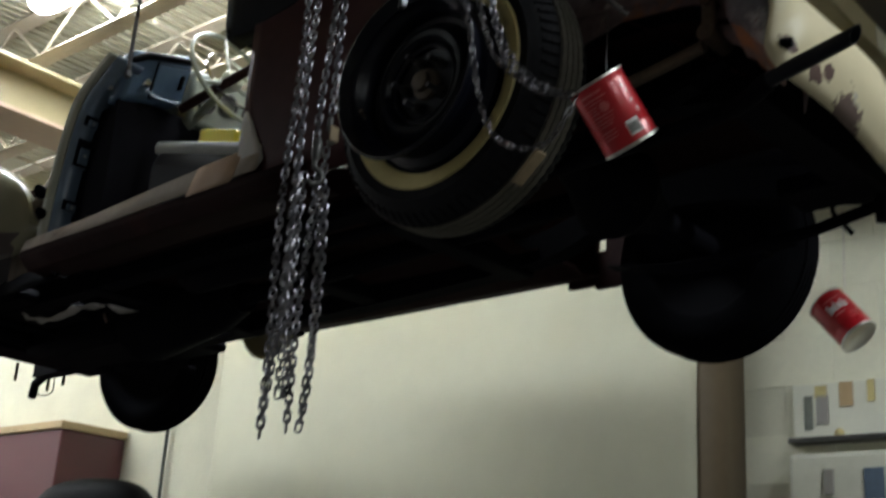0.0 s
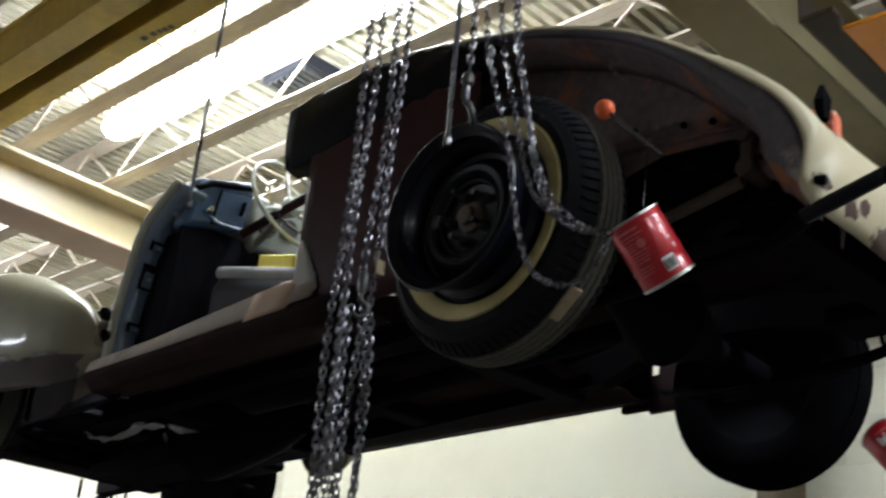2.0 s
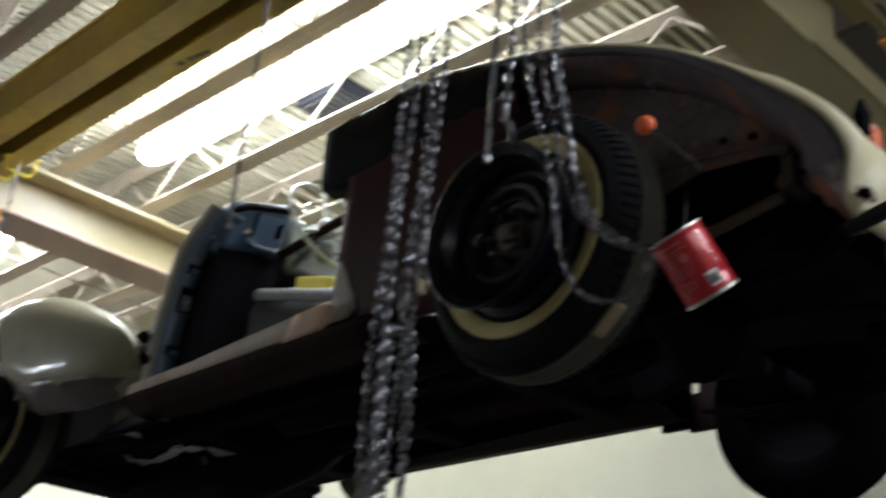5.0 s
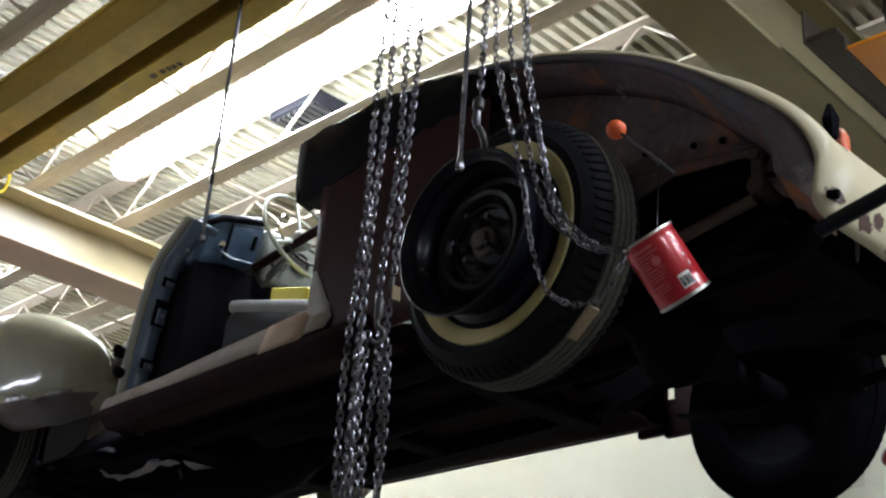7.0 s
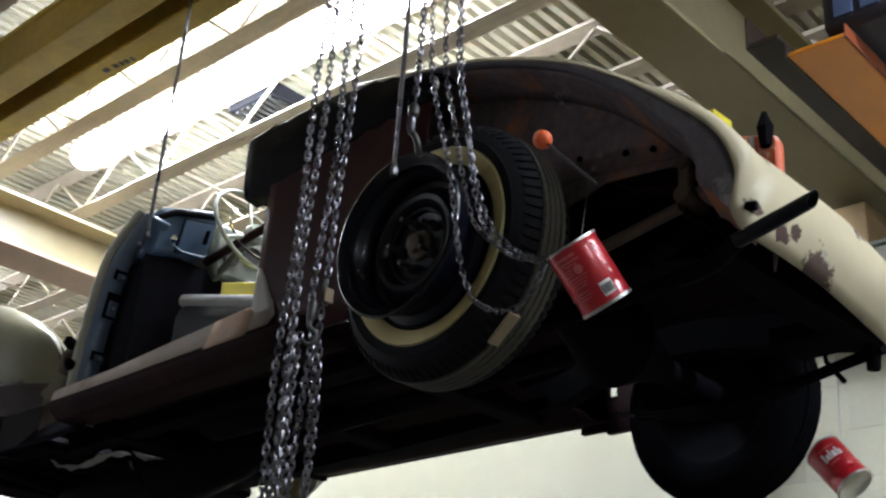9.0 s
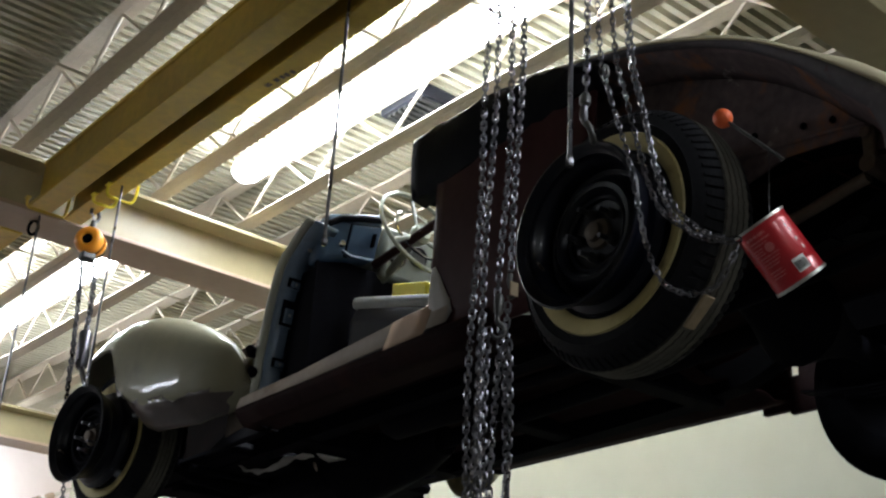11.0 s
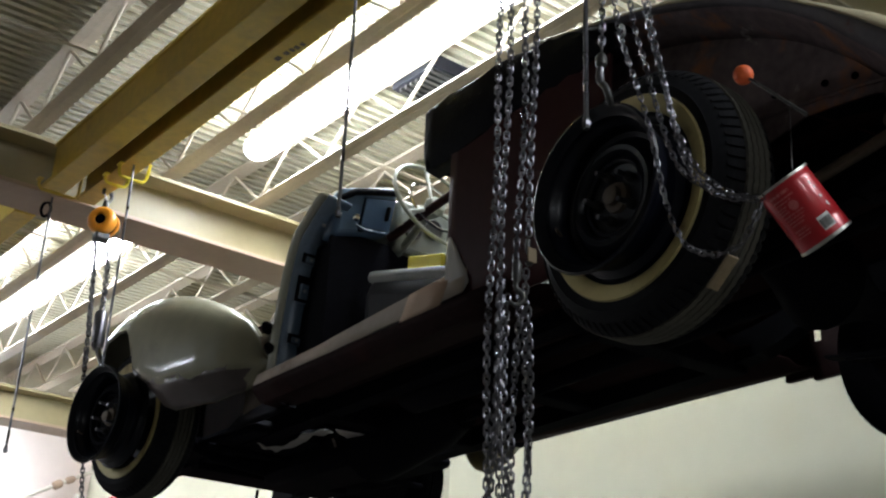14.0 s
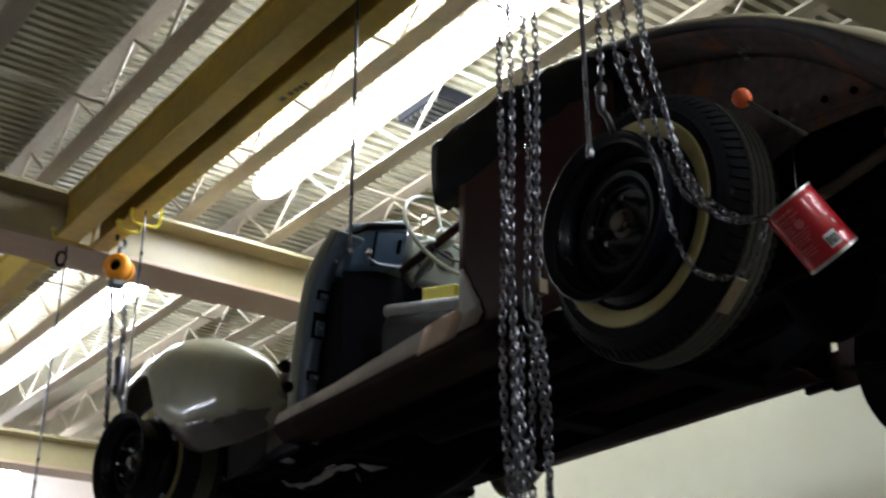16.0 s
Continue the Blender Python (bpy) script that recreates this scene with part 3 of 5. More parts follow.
box(1.405, 1.43, 0.541, 0.66, 2.735, 2.935, bm)
box(1.405, 1.43, 0.497, 0.541, 2.72, 2.855, bm)
box(1.405, 1.43, 0.497, 0.541, 2.905, 2.935, bm)
part("sill_end", bm, M_UNDER, car, "dark sill end with a small square hole", smooth=False)
# unseen panel added on the far side to shade the white wall
part("far_light_block", box(1.37, 1.40, 0.95, 2.0, 2.86, 3.69), M_PRIMER, car, smooth=False, bevel=0.008)
# far quarter, its hidden top raised by up to 0.17 to shade the wall
part("quarter_panel", sheet([[(1.40, y, low), (1.41, y, (low + z) / 2), (1.38, y, z + 0.17 * min(1.0, max(0.0, (y + 0.1) / 0.5)))] for y, z, low in [(y, z, 2.912 if y > 0.48 else 2.93 if y > 0.2 else z - 0.05) for y, z in ARCH[::2] if y > -0.30]]), M_PRIMER, car, thick=0.008)
# far wheelhouse and trunk sheets: their inner shade is in the near-black colour
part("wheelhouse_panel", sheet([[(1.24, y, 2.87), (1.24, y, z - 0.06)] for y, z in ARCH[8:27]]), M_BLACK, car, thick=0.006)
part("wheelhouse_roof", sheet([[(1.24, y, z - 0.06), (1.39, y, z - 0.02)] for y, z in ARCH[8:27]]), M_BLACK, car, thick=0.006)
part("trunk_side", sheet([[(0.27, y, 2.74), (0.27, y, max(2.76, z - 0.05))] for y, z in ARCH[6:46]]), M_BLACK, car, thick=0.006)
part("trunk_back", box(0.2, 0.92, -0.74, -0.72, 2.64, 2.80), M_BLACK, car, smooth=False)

# floor and underbody, the shade under the car put into near-black colours
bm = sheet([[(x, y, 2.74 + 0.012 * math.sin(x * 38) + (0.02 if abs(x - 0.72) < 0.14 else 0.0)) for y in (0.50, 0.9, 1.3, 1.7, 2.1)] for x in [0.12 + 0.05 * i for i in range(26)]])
part("floor_pan", bm, M_UNDER, car, "rusty floor pan, darkened for the shade below the car", thick=0.006)
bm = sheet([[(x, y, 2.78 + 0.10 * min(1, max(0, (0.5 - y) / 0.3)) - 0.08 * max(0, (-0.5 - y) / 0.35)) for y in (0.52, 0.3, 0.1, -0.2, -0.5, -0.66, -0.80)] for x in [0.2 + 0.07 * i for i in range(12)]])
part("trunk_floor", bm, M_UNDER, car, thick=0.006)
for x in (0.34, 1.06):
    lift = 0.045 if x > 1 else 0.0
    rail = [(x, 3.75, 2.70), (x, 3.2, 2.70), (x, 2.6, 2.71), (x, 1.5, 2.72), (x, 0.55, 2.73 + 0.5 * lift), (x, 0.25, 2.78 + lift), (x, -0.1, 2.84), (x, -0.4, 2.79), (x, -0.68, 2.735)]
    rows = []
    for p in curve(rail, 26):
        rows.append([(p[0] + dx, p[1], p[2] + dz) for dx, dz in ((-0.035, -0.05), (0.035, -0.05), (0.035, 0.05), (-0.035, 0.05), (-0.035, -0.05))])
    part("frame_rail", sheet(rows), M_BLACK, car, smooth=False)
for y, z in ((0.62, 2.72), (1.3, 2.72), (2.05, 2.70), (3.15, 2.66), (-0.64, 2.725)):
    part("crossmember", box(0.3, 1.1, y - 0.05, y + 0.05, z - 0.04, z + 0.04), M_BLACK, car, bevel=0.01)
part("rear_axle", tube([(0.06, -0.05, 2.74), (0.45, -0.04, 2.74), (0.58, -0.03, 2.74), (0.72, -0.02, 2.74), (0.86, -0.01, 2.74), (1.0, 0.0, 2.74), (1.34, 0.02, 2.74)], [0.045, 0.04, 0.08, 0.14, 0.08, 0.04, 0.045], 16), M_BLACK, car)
part("drive_shaft", tube([(0.72, 0.1, 2.74), (0.72, 1.7, 2.68)], 0.035, 12), M_BLACK, car)
for x in (0.24, 1.18):
    for i in range(4):
        L = (0.60 if x < 0.7 else 0.36) - 0.08 * i
        rows = []
        for y in np.linspace(-0.05 - L, -0.05 + L, 12):
            zz = 2.66 + 0.12 * ((y + 0.05) / 0.66) ** 2 - 0.012 * i
            rows.append([(x - 0.025, y, zz), (x + 0.025, y, zz)])
        part("leaf_spring", sheet(rows), M_BLACK, car, thick=0.009, smooth=False)
part("spring_shackle", box(0.185, 0.205, -0.648, -0.612, 2.80, 2.915), M_SHACKLE, car, bevel=0.012)
part("shackle_bolt", tube([(0.175, -0.63, 2.815), (0.29, -0.63, 2.815)], 0.022, 12), M_SHACKLE, car)
part("shackle_bolt", tube([(0.175, -0.63, 2.895), (0.29, -0.63, 2.895)], 0.014, 12), M_SHACKLE, car)
part("shock_link", tube([(0.19, -0.20, 2.712), (0.19, -0.62, 2.786)], 0.015, 10), M_SHACKLE, car)
part("exhaust_pipe", tube(curve([(0.45, 1.2, 2.68), (0.42, 0.5, 2.67), (0.30, 0.15, 2.63), (0.22, -0.4, 2.61), (0.15, -0.70, 2.592), (0.078, -0.835, 2.596)], 24), 0.020, 12), M_BLACK, car)
rows = []
ax0, ax1 = Vector((0.078, -0.83, 2.5955)), Vector((0.062, -1.02, 2.630))
fw = (ax1 - ax0).normalized()
sd = fw.cross(Vector((0, 0, 1))).normalized()
up = sd.cross(fw)
for t, r, slash in ((0, 0.017, 0), (0.5, 0.0175, 0), (0.93, 0.0165, 0.012), (0.93, 0.0145, 0.012), (0.6, 0.0145, 0)):
    rows.append([tuple(ax0.lerp(ax1, t) + sd * r * math.cos(a) + up * r * math.sin(a) + fw * slash * (1 + math.sin(a))) for a in [2 * math.pi * k / 16 for k in range(17)]])
part("exhaust_tip", sheet(rows), M_RIM, car, "black slash-cut exhaust tip")
part("exhaust_hanger", tube([(0.07, -0.862, 2.665), (0.075, -0.885, 2.662)], 0.010, 10), M_BLACK, car)
part("bumper_arm", tube([(1.0, -0.2, 2.60), (1.0, -0.48, 2.622), (1.0, -0.70, 2.664)], 0.017, 8), M_BLACK, car)
part("bumper_bolt", tube([(1.0, -0.585, 2.592), (1.0, -0.535, 2.66), (1.0, -0.53, 2.70)], 0.007, 8), M_BLACK, car)
part("bumper_socket", tube([(1.0, -0.67, 2.61), (1.0, -0.675, 2.70)], [0.018, 0.026], 12), M_BLACK, car)
part("rear_cross_bar", box(0.86, 1.02, -0.70, -0.44, 2.682, 2.735), M_BLACK, car, bevel=0.01)
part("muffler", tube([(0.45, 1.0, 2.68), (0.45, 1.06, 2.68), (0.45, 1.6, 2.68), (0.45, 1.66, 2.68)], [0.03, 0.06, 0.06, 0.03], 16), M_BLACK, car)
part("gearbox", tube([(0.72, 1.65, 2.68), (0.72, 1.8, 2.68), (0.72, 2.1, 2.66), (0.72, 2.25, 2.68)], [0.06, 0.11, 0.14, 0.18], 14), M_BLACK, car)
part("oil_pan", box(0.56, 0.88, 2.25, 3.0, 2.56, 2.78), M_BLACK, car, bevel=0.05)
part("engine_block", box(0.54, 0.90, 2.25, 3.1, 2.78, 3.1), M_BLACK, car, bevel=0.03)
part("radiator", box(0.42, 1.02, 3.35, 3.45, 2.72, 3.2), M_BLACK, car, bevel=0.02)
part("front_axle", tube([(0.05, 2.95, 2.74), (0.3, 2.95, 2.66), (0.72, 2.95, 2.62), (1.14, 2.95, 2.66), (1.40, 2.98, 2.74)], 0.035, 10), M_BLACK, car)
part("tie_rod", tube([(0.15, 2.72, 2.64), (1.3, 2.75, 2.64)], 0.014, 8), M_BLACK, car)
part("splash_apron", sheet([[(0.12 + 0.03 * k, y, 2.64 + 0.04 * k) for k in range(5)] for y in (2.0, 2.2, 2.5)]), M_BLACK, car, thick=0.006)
rows = []
for k, (x, y, z) in enumerate(curve([(0.32, 2.56, 2.652), (0.40, 2.56, 2.650), (0.42, 2.44, 2.655), (0.40, 2.28, 2.662), (0.44, 2.17, 2.664)], 22)):
    w = 0.030 + 0.012 * math.sin(0.6 * k) + 0.006 * math.sin(1.7 * k + 1)
    rows.append([(x + w * u - 0.4 * w, y + 0.5 * w * u, z - 0.006 + 0.005 * math.sin(1.4 * k + 4 * u) - 0.010 * u) for u in (0.0, 0.3, 0.6, 1.0)])
part("bent_shield", sheet(rows), M_GREYPATCH, car, "crumpled pale metal splash shield", thick=0.003)
part("shield_flap", sheet([[(0.439 + 0.06 * u, 2.14 + 0.06 * u, 2.655 + 0.006 * math.sin(9 * u)), (0.567 - 0.02 * u, 2.117 + 0.10 * u, 2.652)] for u in (0, 0.33, 0.66, 1.0)]), M_GREYPATCH, car, "torn flap of pale sheet metal", thick=0.002)
part("brake_line", tube(curve([(0.423, 2.071, 2.69), (0.542, 2.076, 2.688), (0.655, 2.097, 2.69), (0.75, 2.05, 2.70)], 16), [0.004] * 5 + [0.008] * 6 + [0.004] * 5, 8), M_STEEL, car)
part("brake_line", tube(curve([(0.49, 2.24, 2.64), (0.62, 2.40, 2.636), (0.741, 2.469, 2.63), (0.761, 2.322, 2.63), (0.721, 2.098, 2.645)], 24), 0.0055, 8), M_SHACKLE, car)
for x, y, z, h in ((1.1, 3.72, 2.66, 0.07), (1.06, 3.50, 2.64, 0.05), (0.9, 3.68, 2.66, 0.06)):
    part("hanging_bolt", tube([(x, y, z + 0.03), (x, y, z - h)], 0.008, 6), M_BLACK, car)
part("loose_wire", tube(curve([(1.12, 3.70, 2.66), (1.16, 3.78, 2.60), (1.13, 3.84, 2.585), (1.08, 3.80, 2.62), (1.06, 3.70, 2.66)], 18), 0.003, 6), M_BLACK, car)
# pan in the near-black that carries the underbody's shade
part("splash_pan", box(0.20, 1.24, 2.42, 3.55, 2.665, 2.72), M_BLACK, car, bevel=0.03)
part("bumper_iron", tube([(1.05, 3.6, 2.68), (1.10, 3.85, 2.64), (1.12, 3.9, 2.58)], 0.022, 8), M_BLACK, car)

# cowl, jamb, dash
outline = curve([(2.10, 2.72), (2.07, 3.05), (2.0, 3.32), (1.9, 3.41), (1.84, 3.45), (1.785, 3.475)], 20)
rows = [[(0.09, y, z), (0.075, y - 0.025, z - 0.01), (0.085, y - 0.06, z - 0.03)] for y, z in outline]
part("cowl_edge", sheet(rows), M_COWL, car, "rounded grey-green door opening edge", thick=0.012)
rows = [[(0.087, y - 0.062, z - 0.032), (0.12, y - 0.075, z - 0.04), (0.19, y - 0.07, z - 0.045)] for y, z in outline]
part("door_jamb", sheet(rows), M_JAMB, car, "blue-grey painted door jamb", thick=0.008)
rows = [[(0.095 + (1.30 * k / 8), y + 0.10 * math.sin(math.pi * k / 8), z - 0.02 + 0.05 * math.sin(math.pi * k / 8)) for k in range(9)] for y, z in outline[8:]]
part("cowl_top", sheet(rows), M_COWL, car, thick=0.006)
bm = sheet([[(0.095 + 0.01 * k, 2.08 + 0.07 * k, 2.70 + (0.36 - 0.03 * k) * j / 4) for j in range(5)] for k in range(5)])
part("cowl_side", bm, M_SHACKLE, car, "brown grimy cowl side", thick=0.006)
# firewall, kick panel and inner side: cabin shade put into the colour
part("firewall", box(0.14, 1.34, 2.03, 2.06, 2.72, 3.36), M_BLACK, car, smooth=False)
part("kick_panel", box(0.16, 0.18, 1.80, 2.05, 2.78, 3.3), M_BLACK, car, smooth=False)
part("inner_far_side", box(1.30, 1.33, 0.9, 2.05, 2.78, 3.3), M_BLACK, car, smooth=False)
for z, h in ((3.325, 0.030), (3.25, 0.022), (3.13, 0.055), (2.93, 0.022)):
    yo = float(np.interp(z, [2.72, 3.05, 3.32, 3.41], [2.10, 2.07, 2.0, 1.90])) - 0.088
    lean = math.degrees(math.atan2(float(np.interp(z, [2.9, 3.2, 3.32, 3.4], [0.09, 0.2, 0.35, 0.9])), 1.0))
    m = pose(0.138, yo, z, lean, 0, 0)
    # no recess here: a black plate stands for the pocket's shade
    hinge = part("pocket_shade", obox(m, 0.062, 0.006, 2 * h), M_BLACK, car, "black plate painted as the shade of a hinge pocket", bevel=0.004)
    part("hinge_leaf", obox(m @ pose(0.004, -0.004, -0.15 * h), 0.040, 0.006, 1.1 * h), M_JAMB, hinge, bevel=0.003)
    part("hinge_bolt", lathe([(0, 0.005), (0.006, 0.004), (0.007, 0.0)], 10, m=m @ pose(0.006, -0.006, -0.1 * h, 90, 0, 0)), M_STEEL, hinge)
    part("pocket_rim", tube([m @ Vector((-0.034, -0.004, -h)), m @ Vector((0.034, -0.004, -h))], 0.003, 6), M_JAMB, hinge)
part("striker_plate", box(0.125, 0.16, 1.822, 1.832, 3.355, 3.395), M_GREYPATCH, car, "pale striker plate", bevel=0.004)
def lean_back(bm, k=0.30, z0=3.44):
    for v in bm.verts:
        v.co.y -= k * (v.co.z - z0)
    return bm


dash = part("dashboard", lean_back(slope(box(0.14, 0.405, 1.74, 1.84, 3.34, 3.54), 0.28, 0.28, axis=0)), M_BLUE, car, "faded blue dashboard", bevel=0.03)
part("dash_roll", tube([(0.15, 1.735, 3.455), (0.20, 1.715, 3.49), (0.30, 1.712, 3.518), (0.395, 1.712, 3.540)], [0.012, 0.015, 0.015, 0.012], 12), M_VINYL, dash, "dark rolled dashboard top")
part("glove_gap", lean_back(slope(box(0.250, 0.392, 1.734, 1.741, 3.362, 3.498), 0.18, 0.32, axis=0)), M_VINYL, dash, bevel=0.012)
part("glove_door", lean_back(slope(box(0.255, 0.387, 1.729, 1.738, 3.367, 3.493), 0.18, 0.32, axis=0)), M_BLUE, dash, bevel=0.004)
part("glove_catch", lean_back(box(0.352, 0.366, 1.712, 1.73, 3.415, 3.468)), M_BLACK, dash, bevel=0.004)
part("dash_moulding", tube([(0.225, 1.733, 3.362), (0.26, 1.728, 3.345), (0.33, 1.728, 3.352), (0.40, 1.73, 3.365)], 0.007, 8), M_BLUE, dash)
part("dash_knob", lathe([(0, 0.03), (0.012, 0.028), (0.015, 0.015), (0.006, 0.0)], 12, m=pose(0.222, 1.752, 3.392, 90, 0, 0)), M_CHROME, dash)
# sheet below the dash, painted near-black for the shade there
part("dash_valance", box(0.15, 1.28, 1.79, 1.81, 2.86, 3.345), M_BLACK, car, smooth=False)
panel = part("instrument_panel", box(0.43, 1.26, 1.75, 1.84, 3.32, 3.55), M_DIAL, car, "grey instrument panel with round dials", bevel=0.02)
for x, z, r in ((0.50, 3.42, 0.04), (0.60, 3.45, 0.045), (0.73, 3.44, 0.06), (0.87, 3.42, 0.04)):
    part("gauge", lathe([(0, 0.004), (r * 0.8, 0.004), (r * 0.85, 0.014), (r, 0.012), (r, 0)], 20, m=pose(x, 1.75, z, 90, 0, 0)), M_DARKSTEEL, panel)

# steering wheel
hubm = pose(0.46, 1.53, 3.443, 67, 0, 5.6)
wheel_st = part("steering_wheel", tube([hubm @ Vector((0.204 * math.cos(a), 0.204 * math.sin(a), 0)) for a in [2 * math.pi * k / 40 for k in range(40)]], 0.0085, 8, close=True), M_IVORY, car, "ivory three-spoke steering wheel")
part("horn_ring", tube([hubm @ Vector((0.12 * math.cos(a), 0.12 * math.sin(a), -0.01)) for a in [2 * math.pi * k / 32 for k in range(32)]], 0.006, 6, close=True), M_CHROME, wheel_st)
for a in (90, 210, 330):
    ar = radians(a)
    part("spoke", tube([hubm @ Vector((0, 0, -0.02)), hubm @ Vector((0.198 * math.cos(ar), 0.198 * math.sin(ar), 0))], 0.008, 6), M_IVORY, wheel_st)
part("wheel_hub", lathe([(0, 0.02), (0.035, 0.015), (0.045, -0.01), (0.03, -0.05)], 18, m=hubm), M_IVORY, wheel_st)
part("steering_column", tube([(0.46, 1.55, 3.435), (0.47, 2.02, 3.22)], 0.016, 10), M_DIAL, car)
part("gear_lever", tube([(0.35, 1.69, 3.321), (0.40, 1.55, 3.387), (0.46, 1.38, 3.462)], 0.018, 8), M_UNDER, car)

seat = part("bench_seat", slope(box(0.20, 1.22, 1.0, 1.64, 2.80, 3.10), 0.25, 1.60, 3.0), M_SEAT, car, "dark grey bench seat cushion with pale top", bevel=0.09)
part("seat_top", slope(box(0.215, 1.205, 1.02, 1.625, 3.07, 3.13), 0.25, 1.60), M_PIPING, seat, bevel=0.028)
part("seat_back", box(0.25, 1.2, 0.80, 0.96, 3.0, 3.30), M_SEAT, seat, bevel=0.05)

# front fender, a pontoon with a cut-out for the wheel
def fender(mirror):
    rows = []
    Y = [2.085, 2.095, 2.105, 2.12, 2.135, 2.155, 2.175, 2.195] + list(np.linspace(2.22, 3.72, 80))
    for y in Y:
        zt = float(np.interp(y, [2.085, 2.10, 2.125, 2.16, 2.25, 2.4, 2.6, 2.78, 2.95, 3.13, 3.3, 3.42, 3.6, 3.72], [2.86, 2.92, 2.975, 3.02, 3.075, 3.15, 3.235, 3.295, 3.33, 3.345, 3.335, 3.28, 3.14, 2.98]))
        xo = float(np.interp(y, [2.085, 2.10, 2.12, 2.16, 2.22, 2.35, 2.5, 2.7, 2.95, 3.3, 3.6, 3.72], [0.10, 0.055, 0.015, -0.03, -0.07, -0.12, -0.155, -0.185, -0.20, -0.18, -0.10, 0.0]))
        zb = float(np.interp(y, [2.085, 2.11, 2.17, 2.3, 2.54, 2.635, 2.69, 2.735, 2.80, 2.865, 2.926, 2.99, 3.13, 3.3, 3.42, 3.52, 3.6, 3.72], [2.83, 2.785, 2.745, 2.712, 2.712, 2.745, 2.785, 2.84, 2.934, 3.037, 3.111, 3.149, 3.175, 3.17, 3.09, 2.98, 2.88, 2.8]))
        cx = float(np.interp(y, [2.085, 2.2, 2.6, 2.9, 3.2, 3.72], [0.045, 0.0, 0.02, 0.06, 0.08, 0.12]))
        wide = float(np.interp(y, [2.085, 2.14, 2.45], [0.01, 0.03, 0.34]))
        r = []
        zm = min(max(zt - 0.38, 2.84), zt - 0.03)
        for k in range(7):
            a = -0.9 * (1 - k / 6)
            r.append((cx - wide * math.sin(a), y, zt - 1.2 * wide * (1 - math.cos(a))))
        end = math.pi / 2
        if zb > zm:
            end = math.acos(max(0.0, min(1.0, (zb - zm) / (zt - zm))) ** (1 / 0.82))
        for k in range(1, 17):
            a = end * k / 16
            r.append((cx - (cx - xo) * math.sin(a) ** 0.82, y, zm + (zt - zm) * max(0.0, math.cos(a)) ** 0.82))
        last = r[-1]
        for k in range(1, 7):
            u = k / 6
            if zb < zm:
                r.append((last[0] + 0.085 * u ** 1.6, y, last[2] + (zb - last[2]) * u))
            else:
                r.append((last[0] + 0.012 * u, y, last[2] - 0.004 * u))
        if mirror:
            r = [(1.44 - x, yy, z) for x, yy, z in r]
        rows.append(r)
    return rows


part("front_fender", sheet(fender(False)), M_FENDER, car, "rounded olive-grey front fender with glossy worn paint", thick=0.006)
part("front_fender", sheet(fender(True)), M_FENDER, car, "rounded olive-grey front fender with glossy worn paint", thick=0.006)
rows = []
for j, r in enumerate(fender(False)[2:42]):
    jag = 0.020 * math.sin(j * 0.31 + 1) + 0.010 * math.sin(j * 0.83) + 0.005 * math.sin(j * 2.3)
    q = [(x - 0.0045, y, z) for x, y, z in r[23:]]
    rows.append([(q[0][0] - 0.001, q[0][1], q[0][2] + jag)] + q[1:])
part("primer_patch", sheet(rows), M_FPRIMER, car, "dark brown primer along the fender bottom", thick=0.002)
part("fender_apron", box(0.42, 0.44, 2.1, 3.6, 2.80, 3.28), M_UNDER, car, smooth=False)
for y, z, k in ((2.07, 2.985, 1.0), (2.035, 2.892, 0.85)):
    m = pose(0.05, y, z, 90, 0, -40)
    horn = part("horn", lathe([(0, 0.0), (0.020 * k, 0.0), (0.024 * k, 0.012), (0.022 * k, 0.04), (0.016 * k, 0.06), (0, 0.062)], 18, m=m @ pose(0, 0, -0.045)), M_BLACK, car, "black trumpet horn")
    part("horn_tube", tube([m @ Vector((0, 0, -0.04)), m @ Vector((0.01, 0.02, -0.09)), m @ Vector((0.05, 0.03, -0.12))], 0.008, 8), M_STEEL, horn)


